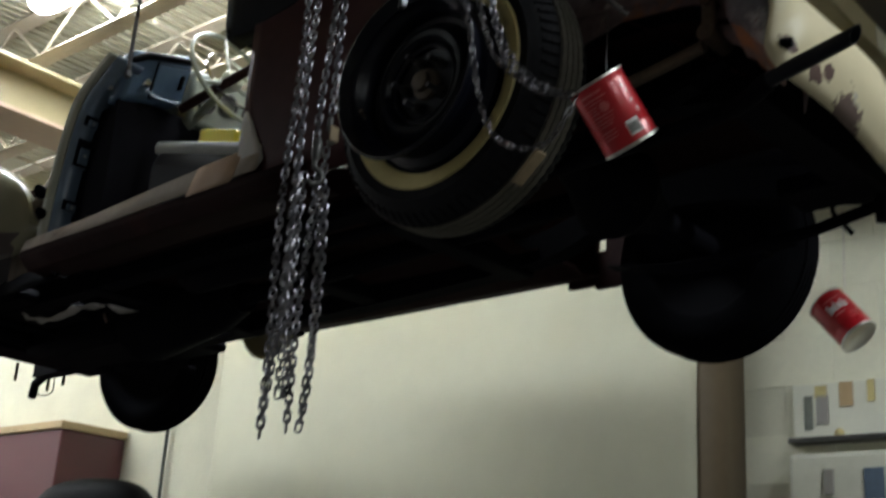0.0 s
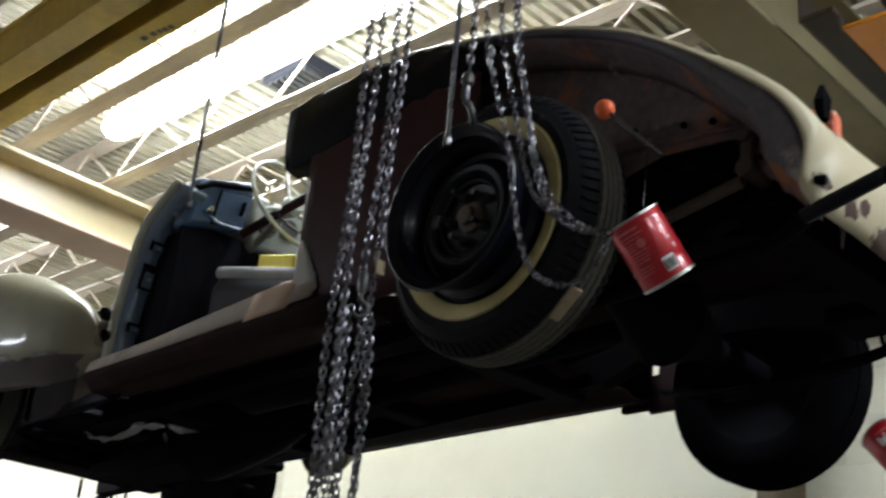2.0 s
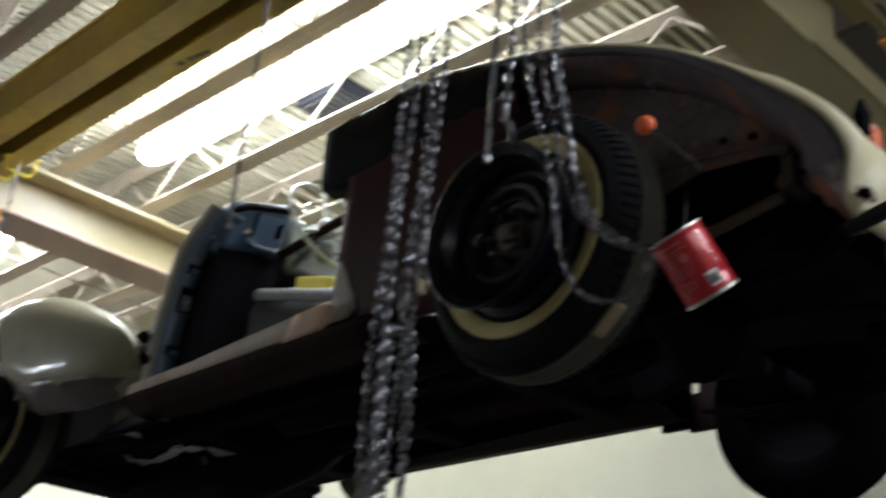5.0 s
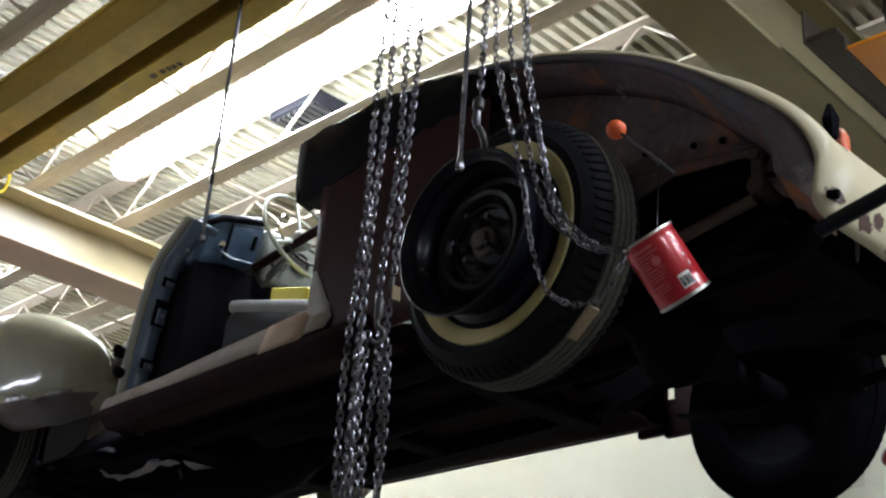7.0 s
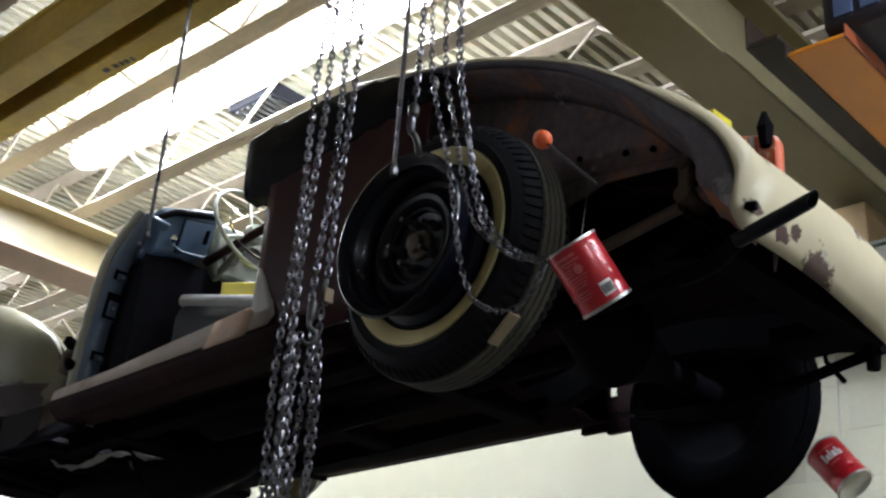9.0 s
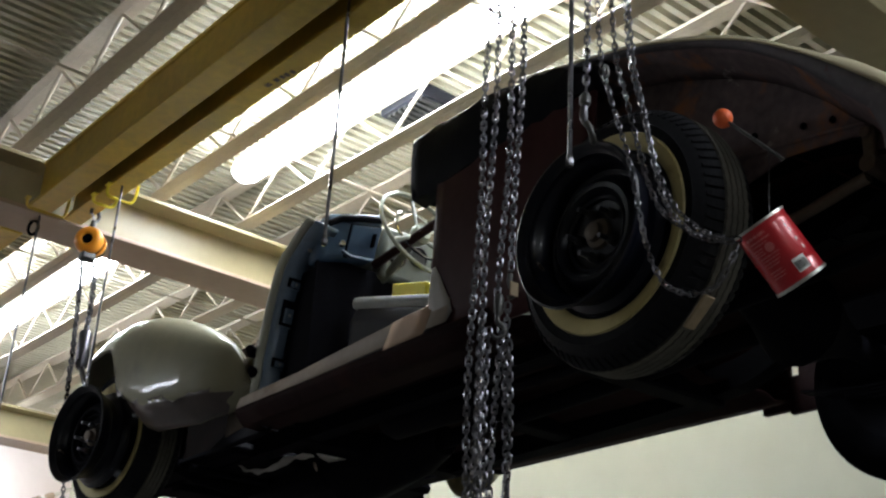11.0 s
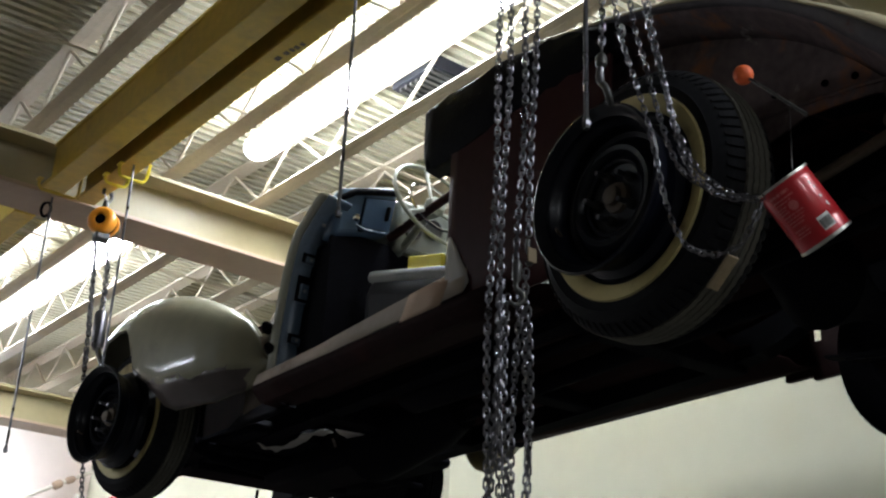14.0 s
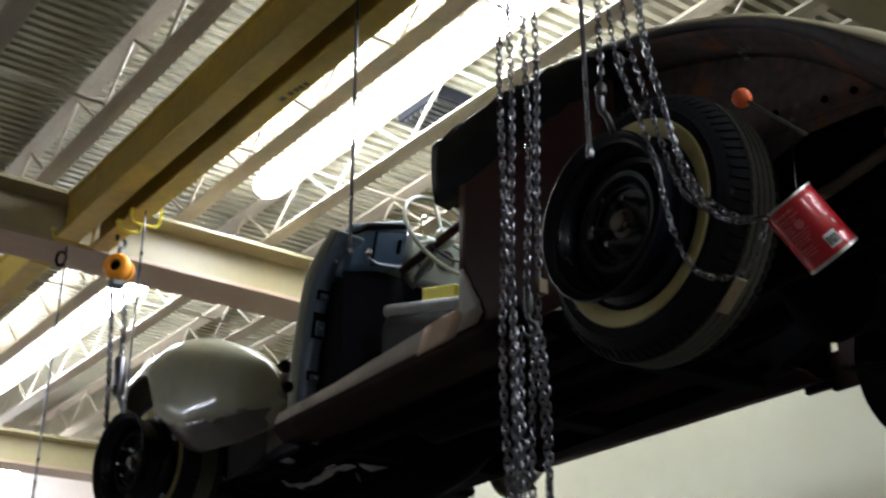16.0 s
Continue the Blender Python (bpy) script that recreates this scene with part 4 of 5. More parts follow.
# wheels: tyre with shoulder lugs and ribs, whitewall, black steel disc
def wheel(m, white=True, rim_mat=None):
    """A wheel at m whose outer face looks along its own +z."""
    # white=False is a far wheel, its shade painted into the rubber
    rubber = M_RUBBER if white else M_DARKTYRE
    w = part("wheel", lathe([(0.0, 0.02), (0.05, 0.03), (0.09, 0.02), (0.12, -0.01), (0.16, -0.01), (0.175, 0.03), (0.19, 0.06), (0.212, 0.072), (0.218, 0.07), (0.218, -0.07), (0.212, -0.075), (0.19, -0.06), (0.0, -0.05)], 48), rim_mat or M_RIM, car, "wheel with aged tyre", at=m)
    part("tyre", lathe([(0.212, 0.072), (0.222, 0.085), (0.24, 0.092), (0.262, 0.096), (0.264, 0.092), (0.285, 0.093), (0.288, 0.095), (0.291, 0.092), (0.302, 0.088), (0.318, 0.074), (0.327, 0.06), (0.333, 0.046), (0.336, 0.0), (0.333, -0.046), (0.327, -0.06), (0.318, -0.074), (0.302, -0.088), (0.27, -0.093), (0.235, -0.088), (0.212, -0.075)], 72), rubber, w, "worn black ribbed tyre")
    bm = bmesh.new()
    for h in (-0.029, -0.0095, 0.0095, 0.029):
        rings = []
        for k in range(144):
            a = 2 * math.pi * k / 144
            zig = h + (0.0015 if k % 2 else -0.0015)
            rings.append([bm.verts.new((r * math.cos(a), r * math.sin(a), zig + e)) for r, e in ((0.334, -0.0085), (0.342, -0.0072), (0.342, 0.0072), (0.334, 0.0085))])
        for k in range(144):
            A, C = rings[k], rings[(k + 1) % 144]
            for j in range(3):
                bm.faces.new((A[j], A[j + 1], C[j + 1], C[j]))
    # far ribs drop the dusty grey for the shaded rubber colour
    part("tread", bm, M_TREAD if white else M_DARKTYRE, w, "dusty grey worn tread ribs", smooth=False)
    bm = bmesh.new()
    for side in ((-1, 1) if white else ()):
        for k in range(76):
            a = 2 * math.pi * k / 76
            w0, w1 = 0.74 * math.pi / 76, 0.60 * math.pi / 76
            sec = ((0.338, 0.041, w0), (0.331, 0.060, w0), (0.324, 0.0705, w1), (0.316, 0.078, w1 * 0.6))
            V = [[bm.verts.new(((r + d) * math.cos(a + q * half), (r + d) * math.sin(a + q * half), side * (h + d * 0.6))) for d, q in ((-0.006, -1.2), (0.002, -1), (0.002, 1), (-0.006, 1.2))] for r, h, half in sec]
            for A, C in zip(V, V[1:]):
                for j in range(3):
                    bm.faces.new((A[j], A[j + 1], C[j + 1], C[j]))
            bm.faces.new(V[0])
            bm.faces.new(V[-1])
    if white:
        tagged(part("tread_pattern", bm, rubber, w, smooth=False), "worn shoulder lugs", kind="stuff")
        part("whitewall", lathe([(0.220, 0.083), (0.224, 0.0885), (0.242, 0.0945), (0.261, 0.0975), (0.264, 0.0925)], 72), M_WHITEWALL, w, "yellowed whitewall band")
    else:
        bm.free()
    return w


def bare_wheel(m, disc_mat):
    """A bare black steel wheel bolted on outside as a lifting point."""
    rim = thing("steel_wheel", "bare glossy black steel wheel bolted on as a lifting point", "wheel rim", at=m, group="lifting wheels")
    part("rim_barrel", lathe([(0.168, -0.045), (0.172, -0.02), (0.178, -0.002), (0.186, 0.006), (0.189, 0.022), (0.198, 0.028), (0.203, 0.040), (0.210, 0.046), (0.215, 0.044), (0.216, 0.038), (0.210, 0.030), (0.204, 0.020), (0.200, 0.008), (0.196, 0.004), (0.192, -0.016), (0.182, -0.024), (0.180, -0.055), (0.190, -0.064), (0.198, -0.068), (0.200, -0.084), (0.208, -0.092), (0.214, -0.098), (0.212, -0.103), (0.200, -0.098)], 64), M_RIM, rim, "stepped glossy black rim barrel")
    part("disc", lathe([(0.170, -0.040), (0.158, -0.048), (0.148, -0.038), (0.140, -0.024), (0.128, -0.016), (0.116, -0.018), (0.108, -0.028), (0.104, -0.040), (0.092, -0.044), (0.066, -0.046), (0.040, -0.046)], 64), disc_mat, rim, "dished black wheel disc")
    part("hub_ring", lathe([(0.100, -0.042), (0.102, -0.034), (0.096, -0.030), (0.090, -0.034), (0.088, -0.045)], 48), disc_mat, rim)
    part("hub", lathe([(0, -0.012), (0.018, -0.012), (0.024, -0.016), (0.026, -0.030), (0.038, -0.036), (0.041, -0.046)], 24), M_SHACKLE, rim, "dull brown axle hub")
    for k in range(5):
        a = radians(72 * k + 20)
        cx, cy = 0.062 * math.cos(a), 0.062 * math.sin(a)
        part("stud", tube([(cx, cy, -0.046), (cx, cy, 0.008)], 0.0065, 10), M_CHAIN, rim)
        part("lug_nut", tube([(cx, cy, -0.046), (cx, cy, -0.030), (cx, cy, -0.022)], [0.013, 0.013, 0.009], 6), M_DARKSTEEL, rim, smooth=False)
    part("valve_stem", tube([(0.176 * math.cos(1.9), 0.176 * math.sin(1.9), -0.01), (0.160 * math.cos(1.9), 0.160 * math.sin(1.9), 0.022)], 0.004, 8), M_SHACKLE, rim)
    return rim


STEER = 9
wheel(pose(0.0, -0.06, 2.742, 0, -90, 0))
# far wheel: tyre and rim in colours darkened for shade
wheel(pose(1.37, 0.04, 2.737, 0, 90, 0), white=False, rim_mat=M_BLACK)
wheel(pose(0.0, 3.07, 2.77, 0, 0, STEER) @ pose(0, 0, 0, 0, -90, 0))
# far front wheel, darkened for shade likewise
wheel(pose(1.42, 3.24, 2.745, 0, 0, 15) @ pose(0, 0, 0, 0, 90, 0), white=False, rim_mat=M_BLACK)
bare_wheel(pose(-0.150, -0.055, 2.735, 0, -90, 0), M_RIM)
# front disc in near-black, the shade inside its dish put into the colour
bare_wheel(pose(0.0, 3.07, 2.76, 0, 0, STEER) @ pose(-0.215, 0, 0, 0, -90, 0), M_BLACK)


# ---------------------------------------------------------------- hoists and chains
def hoist(x, y, z, label):
    h = thing("chain_hoist", label, "chain hoist", group="chain hoists")
    m = pose(x, y, z, 90, 0, -40)
    body = part("gear_case", lathe([(0.026, 0.040), (0.030, 0.050), (0.044, 0.052), (0.058, 0.046), (0.066, 0.034), (0.069, 0.018), (0.069, 0.002), (0.064, -0.002), (0.0, -0.002)], 40, m=m), M_ORANGE, h, "orange enamelled gear case")
    part("cover_plate", lathe([(0, 0.046), (0.012, 0.046), (0.015, 0.040), (0.027, 0.040)], 24, m=m), M_BLACK, body)
    part("dark_band", lathe([(0.060, -0.002), (0.063, -0.006), (0.063, -0.022), (0.060, -0.026)], 32, m=m), M_BLACK, body)
    part("end_cover", lathe([(0.060, -0.026), (0.067, -0.029), (0.067, -0.044), (0.058, -0.056), (0.036, -0.062), (0, -0.062)], 36, m=m), M_ORANGE, body)
    part("hand_wheel", lathe([(0.050, -0.062), (0.060, -0.065), (0.062, -0.071), (0.055, -0.076), (0.058, -0.082), (0.048, -0.086), (0.0, -0.086)], 32, m=m), M_DARKSTEEL, body)
    part("hook_shank", tube([(x, y, z + 0.058), (x, y, z + 0.08), (x, y, z + 0.112)], [0.020, 0.016, 0.011], 12), M_DARKSTEEL, h)
    part("top_hook", tube(curve([(x, y, z + 0.10), (x + 0.024, y + 0.018, z + 0.125), (x + 0.027, y + 0.02, z + 0.155), (x, y, z + 0.178), (x - 0.026, y - 0.02, z + 0.16), (x - 0.026, y - 0.02, z + 0.135)], 20), 0.009, 8), M_DARKSTEEL, h)
    part("safety_catch", tube([(x - 0.024, y - 0.018, z + 0.145), (x + 0.004, y + 0.003, z + 0.112)], 0.004, 6), M_STEEL, h)
    part("chain_guide", box(x - 0.035, x + 0.035, y - 0.03, y + 0.03, z - 0.100, z - 0.058), M_DARKSTEEL, h, bevel=0.01)
    return h


h1 = hoist(-0.272, 3.26, 3.738, "orange chain hoist hung from the beam over the front wheel")
for pts in ([(-0.295, 3.28, 3.66), (-0.278, 3.28, 3.55), (-0.266, 3.28, 3.38), (-0.250, 3.28, 3.16), (-0.245, 3.28, 3.05), (-0.20, 3.32, 2.85), (-0.155, 3.35, 2.62), (-0.135, 3.36, 2.48), (-0.11, 3.35, 2.42), (-0.07, 3.28, 2.41), (-0.05, 3.18, 2.40)],
            [(-0.278, 3.30, 3.66), (-0.262, 3.31, 3.52), (-0.252, 3.30, 3.36), (-0.240, 3.29, 3.15), (-0.232, 3.30, 3.0), (-0.225, 3.33, 2.84)],
            [(-0.245, 3.27, 3.66), (-0.222, 3.27, 3.55), (-0.213, 3.27, 3.42), (-0.208, 3.27, 3.30)],
            [(-0.228, 3.29, 3.66), (-0.205, 3.29, 3.55), (-0.200, 3.28, 3.42), (-0.205, 3.27, 3.28)]):
    chain_part("chain", [tuple(p) for p in curve(pts, 30)], h1, wire=0.0034, pitch=0.021, length=0.030, width=0.017)
part("hook_block", tube([(-0.224, 3.22, 3.285), (-0.224, 3.22, 3.27), (-0.222, 3.215, 3.12), (-0.222, 3.21, 3.10)], [0.020, 0.030, 0.030, 0.02], 14), M_CHAIN, h1, "bare steel hook block")
part("load_hook", tube(curve([(-0.222, 3.21, 3.11), (-0.215, 3.16, 3.04), (-0.20, 3.12, 2.98), (-0.18, 3.08, 2.965), (-0.17, 3.06, 2.985)], 16), 0.013, 8), M_DARKSTEEL, h1)

h2 = hoist(-0.33, -0.10, 3.66, "orange chain hoist hung from the beam over the rear wheel")
def strand(name, pts, parent, label="", n=40, sway=0.003, **k):
    line = [tuple(p) for p in curve(pts, n)]
    ph = pts[0][0] * 140
    return chain_part(name, [(x + sway * math.sin(9 * z + ph), y + sway * math.cos(7 * z + ph), z) for x, y, z in line], parent, label, **k)


for pts in ([(-0.430, 0.0, 3.62), (-0.436, 0.0, 3.14), (-0.441, 0.0, 2.83), (-0.446, 0.0, 2.48), (-0.448, 0.0, 2.1), (-0.449, 0.0, 1.865)],
            [(-0.405, 0.0, 3.62), (-0.408, 0.0, 3.16), (-0.410, 0.0, 2.83), (-0.419, 0.0, 2.48), (-0.425, 0.0, 2.1), (-0.440, 0.0, 1.85)],
            [(-0.352, 0.0, 3.62), (-0.358, 0.0, 3.2), (-0.362, 0.0, 2.85), (-0.372, 0.0, 2.51)],
            [(-0.322, 0.0, 3.62), (-0.325, 0.0, 3.25), (-0.330, 0.0, 2.86), (-0.340, 0.0, 2.57)],
            [(-0.385, 0.012, 2.43), (-0.392, 0.01, 2.2), (-0.396, 0.0, 1.99), (-0.40, 0.0, 1.94)],
            [(-0.368, 0.0, 2.44), (-0.366, 0.012, 2.2), (-0.374, 0.0, 1.99), (-0.378, 0.0, 1.866)],
            [(-0.343, 0.0, 2.50), (-0.339, 0.0, 2.2), (-0.338, 0.0, 2.0), (-0.352, 0.0, 1.875)],
            [(-0.405, 0.02, 2.42), (-0.412, 0.02, 2.2), (-0.415, 0.02, 1.97)],
            [(-0.432, -0.02, 2.44), (-0.434, -0.02, 2.2), (-0.43, -0.02, 1.93)],
            [(-0.352, -0.02, 2.40), (-0.35, -0.02, 2.2), (-0.36, -0.02, 1.90)]):
    strand("chain", pts, h2)
part("swivel", tube([(-0.372, 0.0, 2.515), (-0.372, 0.0, 2.505), (-0.373, 0.0, 2.47), (-0.374, 0.0, 2.46)], [0.006, 0.011, 0.011, 0.006], 12), M_DARKSTEEL, h2)
part("lower_hook", tube(curve([(-0.374, 0.0, 2.465), (-0.374, 0.0, 2.447), (-0.362, -0.008, 2.435), (-0.36, -0.008, 2.418), (-0.374, 0.0, 2.406), (-0.386, 0.006, 2.414)], 20), [0.0065] * 12 + [0.006, 0.006, 0.0055, 0.005, 0.005, 0.0045, 0.004, 0.003], 10), M_DARKSTEEL, h2)
part("lower_hook", tube(curve([(-0.341, 0.0, 2.575), (-0.342, 0.0, 2.55), (-0.335, -0.006, 2.535), (-0.336, -0.006, 2.52), (-0.345, 0.0, 2.512)], 16), 0.0065, 10), M_DARKSTEEL, h2)
part("load_tag", box(-0.352, -0.328, -0.016, -0.012, 2.515, 2.55), M_TAG, h2, "pale worn load tag", bevel=0.001)
strand("load_chain", [(-0.30, -0.215, 3.6), (-0.30, -0.212, 3.15), (-0.30, -0.209, 2.985)], h2, n=12, sway=0.0)
part("hook_block", tube([(-0.30, -0.208, 2.992), (-0.30, -0.207, 2.982), (-0.30, -0.206, 2.962), (-0.30, -0.205, 2.955)], [0.007, 0.014, 0.014, 0.008], 12), M_DARKSTEEL, h2)
part("clevis", tube([(-0.30, -0.204, 2.958), (-0.30, -0.202, 2.935), (-0.295, -0.200, 2.915)], [0.009, 0.011, 0.008], 10), M_CHAIN, h2)
part("load_hook", tube(curve([(-0.295, -0.200, 2.92), (-0.288, -0.208, 2.905), (-0.278, -0.208, 2.885), (-0.262, -0.195, 2.877), (-0.252, -0.185, 2.89)], 16), [0.008] * 10 + [0.008, 0.007, 0.006, 0.006, 0.005, 0.004], 10), M_DARKSTEEL, h2)
d = Vector((0, 0.06, -0.053)).normalized()
part("chain_tag", obox(Matrix.Translation((-0.3, -0.533, 2.346)) @ d.to_track_quat("Z", "X").to_matrix().to_4x4(), 0.006, 0.030, 0.078), M_TAG, h2, "worn wooden tag on the chain loop", bevel=0.002)
for a in ([(-0.3, -0.235, 3.6), (-0.3, -0.255, 3.127), (-0.3, -0.284, 2.962), (-0.3, -0.334, 2.797), (-0.3, -0.36, 2.689), (-0.3, -0.399, 2.531), (-0.3, -0.434, 2.449), (-0.3, -0.469, 2.413), (-0.3, -0.519, 2.388), (-0.3, -0.574, 2.386), (-0.3, -0.61, 2.415), (-0.28, -0.625, 2.47)],
          [(-0.3, -0.285, 3.6), (-0.3, -0.304, 3.1), (-0.3, -0.338, 2.925), (-0.3, -0.381, 2.752), (-0.3, -0.412, 2.655), (-0.3, -0.441, 2.6), (-0.3, -0.492, 2.547), (-0.3, -0.54, 2.509), (-0.295, -0.595, 2.484), (-0.28, -0.63, 2.475)],
          [(-0.29, -0.315, 3.6), (-0.29, -0.34, 3.083), (-0.29, -0.385, 2.862), (-0.29, -0.42, 2.71), (-0.29, -0.457, 2.62), (-0.29, -0.495, 2.567), (-0.29, -0.545, 2.517), (-0.285, -0.60, 2.488), (-0.275, -0.63, 2.478)],
          [(-0.31, -0.34, 3.6), (-0.31, -0.366, 3.06), (-0.31, -0.398, 2.872), (-0.31, -0.437, 2.69), (-0.31, -0.464, 2.61), (-0.31, -0.495, 2.558), (-0.31, -0.545, 2.505), (-0.30, -0.60, 2.478), (-0.285, -0.635, 2.472)]):
    strand("hand_chain", a, h2, n=48, sway=0.0015, wire=0.0019, width=0.0108, length=0.0245, pitch=0.0185)
part("joining_link", tube([(-0.3 + 0.003 * math.cos(a), -0.277 + 0.009 * math.cos(a) + 0.004 * math.sin(a), 3.02 + 0.017 * math.sin(a)) for a in [2 * math.pi * k / 14 for k in range(14)]], 0.003, 6, close=True), M_STEEL, h2)


def rod(x, y, z0, z1, label):
    r = thing("hanging_rod", label, "steel rod", group="hanging rods")
    part("shaft", tube([(x, y, z0), (x, y, z1)], 0.006, 8), M_CHAIN, r)
    part("end_fitting", tube([(x, y, z1 + 0.002), (x, y, z1 - 0.006), (x, y, z1 - 0.03)], [0.007, 0.0088, 0.0088], 8), M_DARKSTEEL, r)
    part("end_nut", tube([(x, y, z1 - 0.012), (x, y, z1 - 0.024)], 0.011, 6), M_CHAIN, r, smooth=False)


rod(-0.46, 3.51, 3.9, 2.66, "thin steel rod hanging free from the beam")
eye = part("eye_hook", tube([(-0.46 + 0.03 * math.cos(a) * 0.6, 3.585 - 0.03 * math.cos(a) * 0.6, 3.862 + 0.038 * math.sin(a)) for a in [2 * math.pi * k / 20 for k in range(20)]], 0.008, 8, close=True), M_BLACK, None)
tagged(eye, "black steel ring under the roof beam", "ring")
rod(-0.29, 2.90, 3.9, 2.96, "thin steel rod that holds the front lifting wheel")
rod(-0.325, 0.917, 3.9, 2.98, "thin steel rod hanging in front of the cowl")
rod(-0.30, -0.155, 3.9, 2.845, "thin steel rod that holds the rear lifting wheel")

def bracket(x0, x1, y, drop, rise, material=M_YELLOW, label="bright yellow bent-rod bracket under the hoist beam"):
    """A rod bent to a hanging loop, its ends welded under the beam."""
    c = thing("yellow_bracket", label, "bracket", group="yellow brackets")
    z = 3.895
    u = [(x0 - 0.012, y - 0.03, z + 0.003), (x0 - 0.008, y - 0.012, z - drop * 0.5), (x0 + 0.006, y, z - drop * 0.9), (x0 + 0.03, y, z - drop), (x1 - 0.025, y, z - drop), (x1 - 0.006, y, z - drop * 0.75), (x1, y - 0.01, z - drop * 0.3), (x1, y - 0.03, z + rise)]
    part("loop", tube([tuple(p) for p in curve(u, 30)], 0.0075, 8), material, c)
    part("weld_foot", box(x0 - 0.024, x0, y - 0.05, y - 0.01, z - 0.003, z + 0.005), material, c, bevel=0.002)


bracket(-0.335, -0.205, 2.95, 0.045, 0.04)
bracket(-0.345, -0.245, 3.10, 0.026, 0.005)
bracket(-0.57, -0.385, 3.36, 0.035, 0.06, M_CRANE, "mustard painted bent-rod bracket at the beam end")


# ---------------------------------------------------------------- cans and ball
def can(m, label, marks):
    c = thing("coffee_can", label, "tin can", at=m, group="counterweight cans")
    part("body", lathe([(0, 0.0), (0.054, 0.0), (0.058, 0.004), (0.058, 0.03), (0.0568, 0.034), (0.058, 0.038), (0.058, 0.128), (0.0568, 0.132), (0.058, 0.136), (0.058, 0.145), (0.055, 0.145), (0.055, 0.01), (0, 0.01)], 40), M_CAN, c)
    part("rim", lathe([(0.0575, 0.143), (0.0605, 0.144), (0.0605, 0.149), (0.0555, 0.149)], 40), M_TIN, c)
    part("base_rim", lathe([(0.0, -0.0015), (0.051, -0.0015), (0.054, -0.004), (0.0595, -0.003), (0.0595, 0.004)], 40), M_TIN, c)
    for material in (M_LABEL, M_INK, M_BLACK):
        bars = [m4 for m4 in marks if m4[4] is material]
        if not bars:
            continue
        R = 0.0590 if material is M_BLACK else 0.0586
        name = "lettering" if material is M_INK else "label" if material is M_LABEL else "barcode"
        strips = [[[(R * math.cos(radians(a)), R * math.sin(radians(a)), z) for a in np.linspace(a0, a1, 8)] for z in (z0, z1)] for a0, a1, z0, z1, _ in bars]
        if len(strips) <= 12:
            for rows in strips:
                part(name, sheet(rows), material, c)
        else:
            bm = bmesh.new()
            for rows in strips:
                sheet(rows, bm)
            tagged(part(name, bm, material, c), "rows of faded unreadable print", kind="stuff")
    return c


rng = random.Random(5)
marks1 = [(2, 30, 0.016, 0.047, M_LABEL)] + [(4 + 3.4 * k, 4 + 3.4 * k + (1.6 if k % 3 else 2.4), 0.020, 0.040, M_BLACK) for k in range(7)]
for row, (z, h, a0, a1) in enumerate(((0.124, 0.0060, -52, -6), (0.114, 0.0034, -50, -2), (0.107, 0.0026, -48, -14), (0.0985, 0.0026, -54, -30), (0.0925, 0.0026, -54, -32), (0.0865, 0.0026, -52, -30), (0.078, 0.0030, -50, -4), (0.071, 0.0026, -48, -8), (0.064, 0.0026, -50, -12), (0.057, 0.0026, -46, -16), (0.044, 0.0030, -50, -20), (0.037, 0.0026, -48, -18), (0.030, 0.0026, -50, -22))):
    a = a0
    while a < a1:
        w = rng.uniform(3, 9)
        marks1.append((a, min(a + w, a1), z, z + h, M_INK))
        a += w + rng.uniform(1.2, 2.4)
for k in range(7):
    hw = 10 * math.sqrt(max(0.05, 1 - ((k - 3) / 3.6) ** 2))
    marks1.append((-16 - hw, -16 + hw, 0.0845 + 0.0028 * k, 0.0872 + 0.0028 * k, M_INK))
# bars at the can's right side: white print and painted specular glints
for a, z, w, h in ((36, 0.108, 7, 0.010), (41, 0.094, 5, 0.012), (38, 0.074, 8, 0.009), (42, 0.052, 6, 0.013), (39, 0.120, 5, 0.006)):
    marks1.append((a, a + w, z, z + h, M_INK))
    marks1.append((a + 1, a + w * 0.6, z + h * 0.2, z + h * 0.8, M_LABEL))
CAN1 = can(Matrix(), "red printed coffee can hung on the hoist chain", marks1)
CAN2 = can(Matrix(), "red printed coffee can on a string below the far bumper", [(-26, -18, 0.075, 0.108, M_LABEL), (-16, -4, 0.078, 0.098, M_LABEL), (-2, 3, 0.076, 0.110, M_LABEL), (6, 18, 0.078, 0.100, M_LABEL), (21, 27, 0.076, 0.108, M_LABEL), (29, 36, 0.078, 0.098, M_LABEL), (-18, 14, 0.062, 0.068, M_INK), (-22, 30, 0.116, 0.121, M_INK)])


def place_can(c, a, b):
    """Stand the can with its base at a, its mouth towards b and its print turned to the open side of the shop."""
    d = (Vector(b) - Vector(a)).normalized()
    f = Vector((-0.7, -0.62, -0.35))
    f = (f - d * f.dot(d)).normalized()
    side = d.cross(f)
    c.matrix_basis = Matrix.Translation(a) @ Matrix((f, side, d)).transposed().to_4x4()


place_can(CAN1, (-0.045, -0.59, 2.472), (-0.13, -0.56, 2.58))
place_can(CAN2, (1.025, -0.578, 2.317), (1.026, -0.491, 2.422))
CAN2.matrix_basis = CAN2.matrix_basis @ Matrix.Scale(0.9, 4)
s = thing("string", "thin string that holds the far can", "string")
part("cord", tube([(1.06, -0.535, 2.70), (1.05, -0.535, 2.46)], 0.002, 6), M_PIPE, s)

b = thing("orange_ball", "orange foam ball on a stiff stalk by the wheel", "ball")
bm = bmesh.new()
bmesh.ops.create_icosphere(bm, subdivisions=3, radius=0.021, matrix=pose(-0.25, -0.573, 2.785))
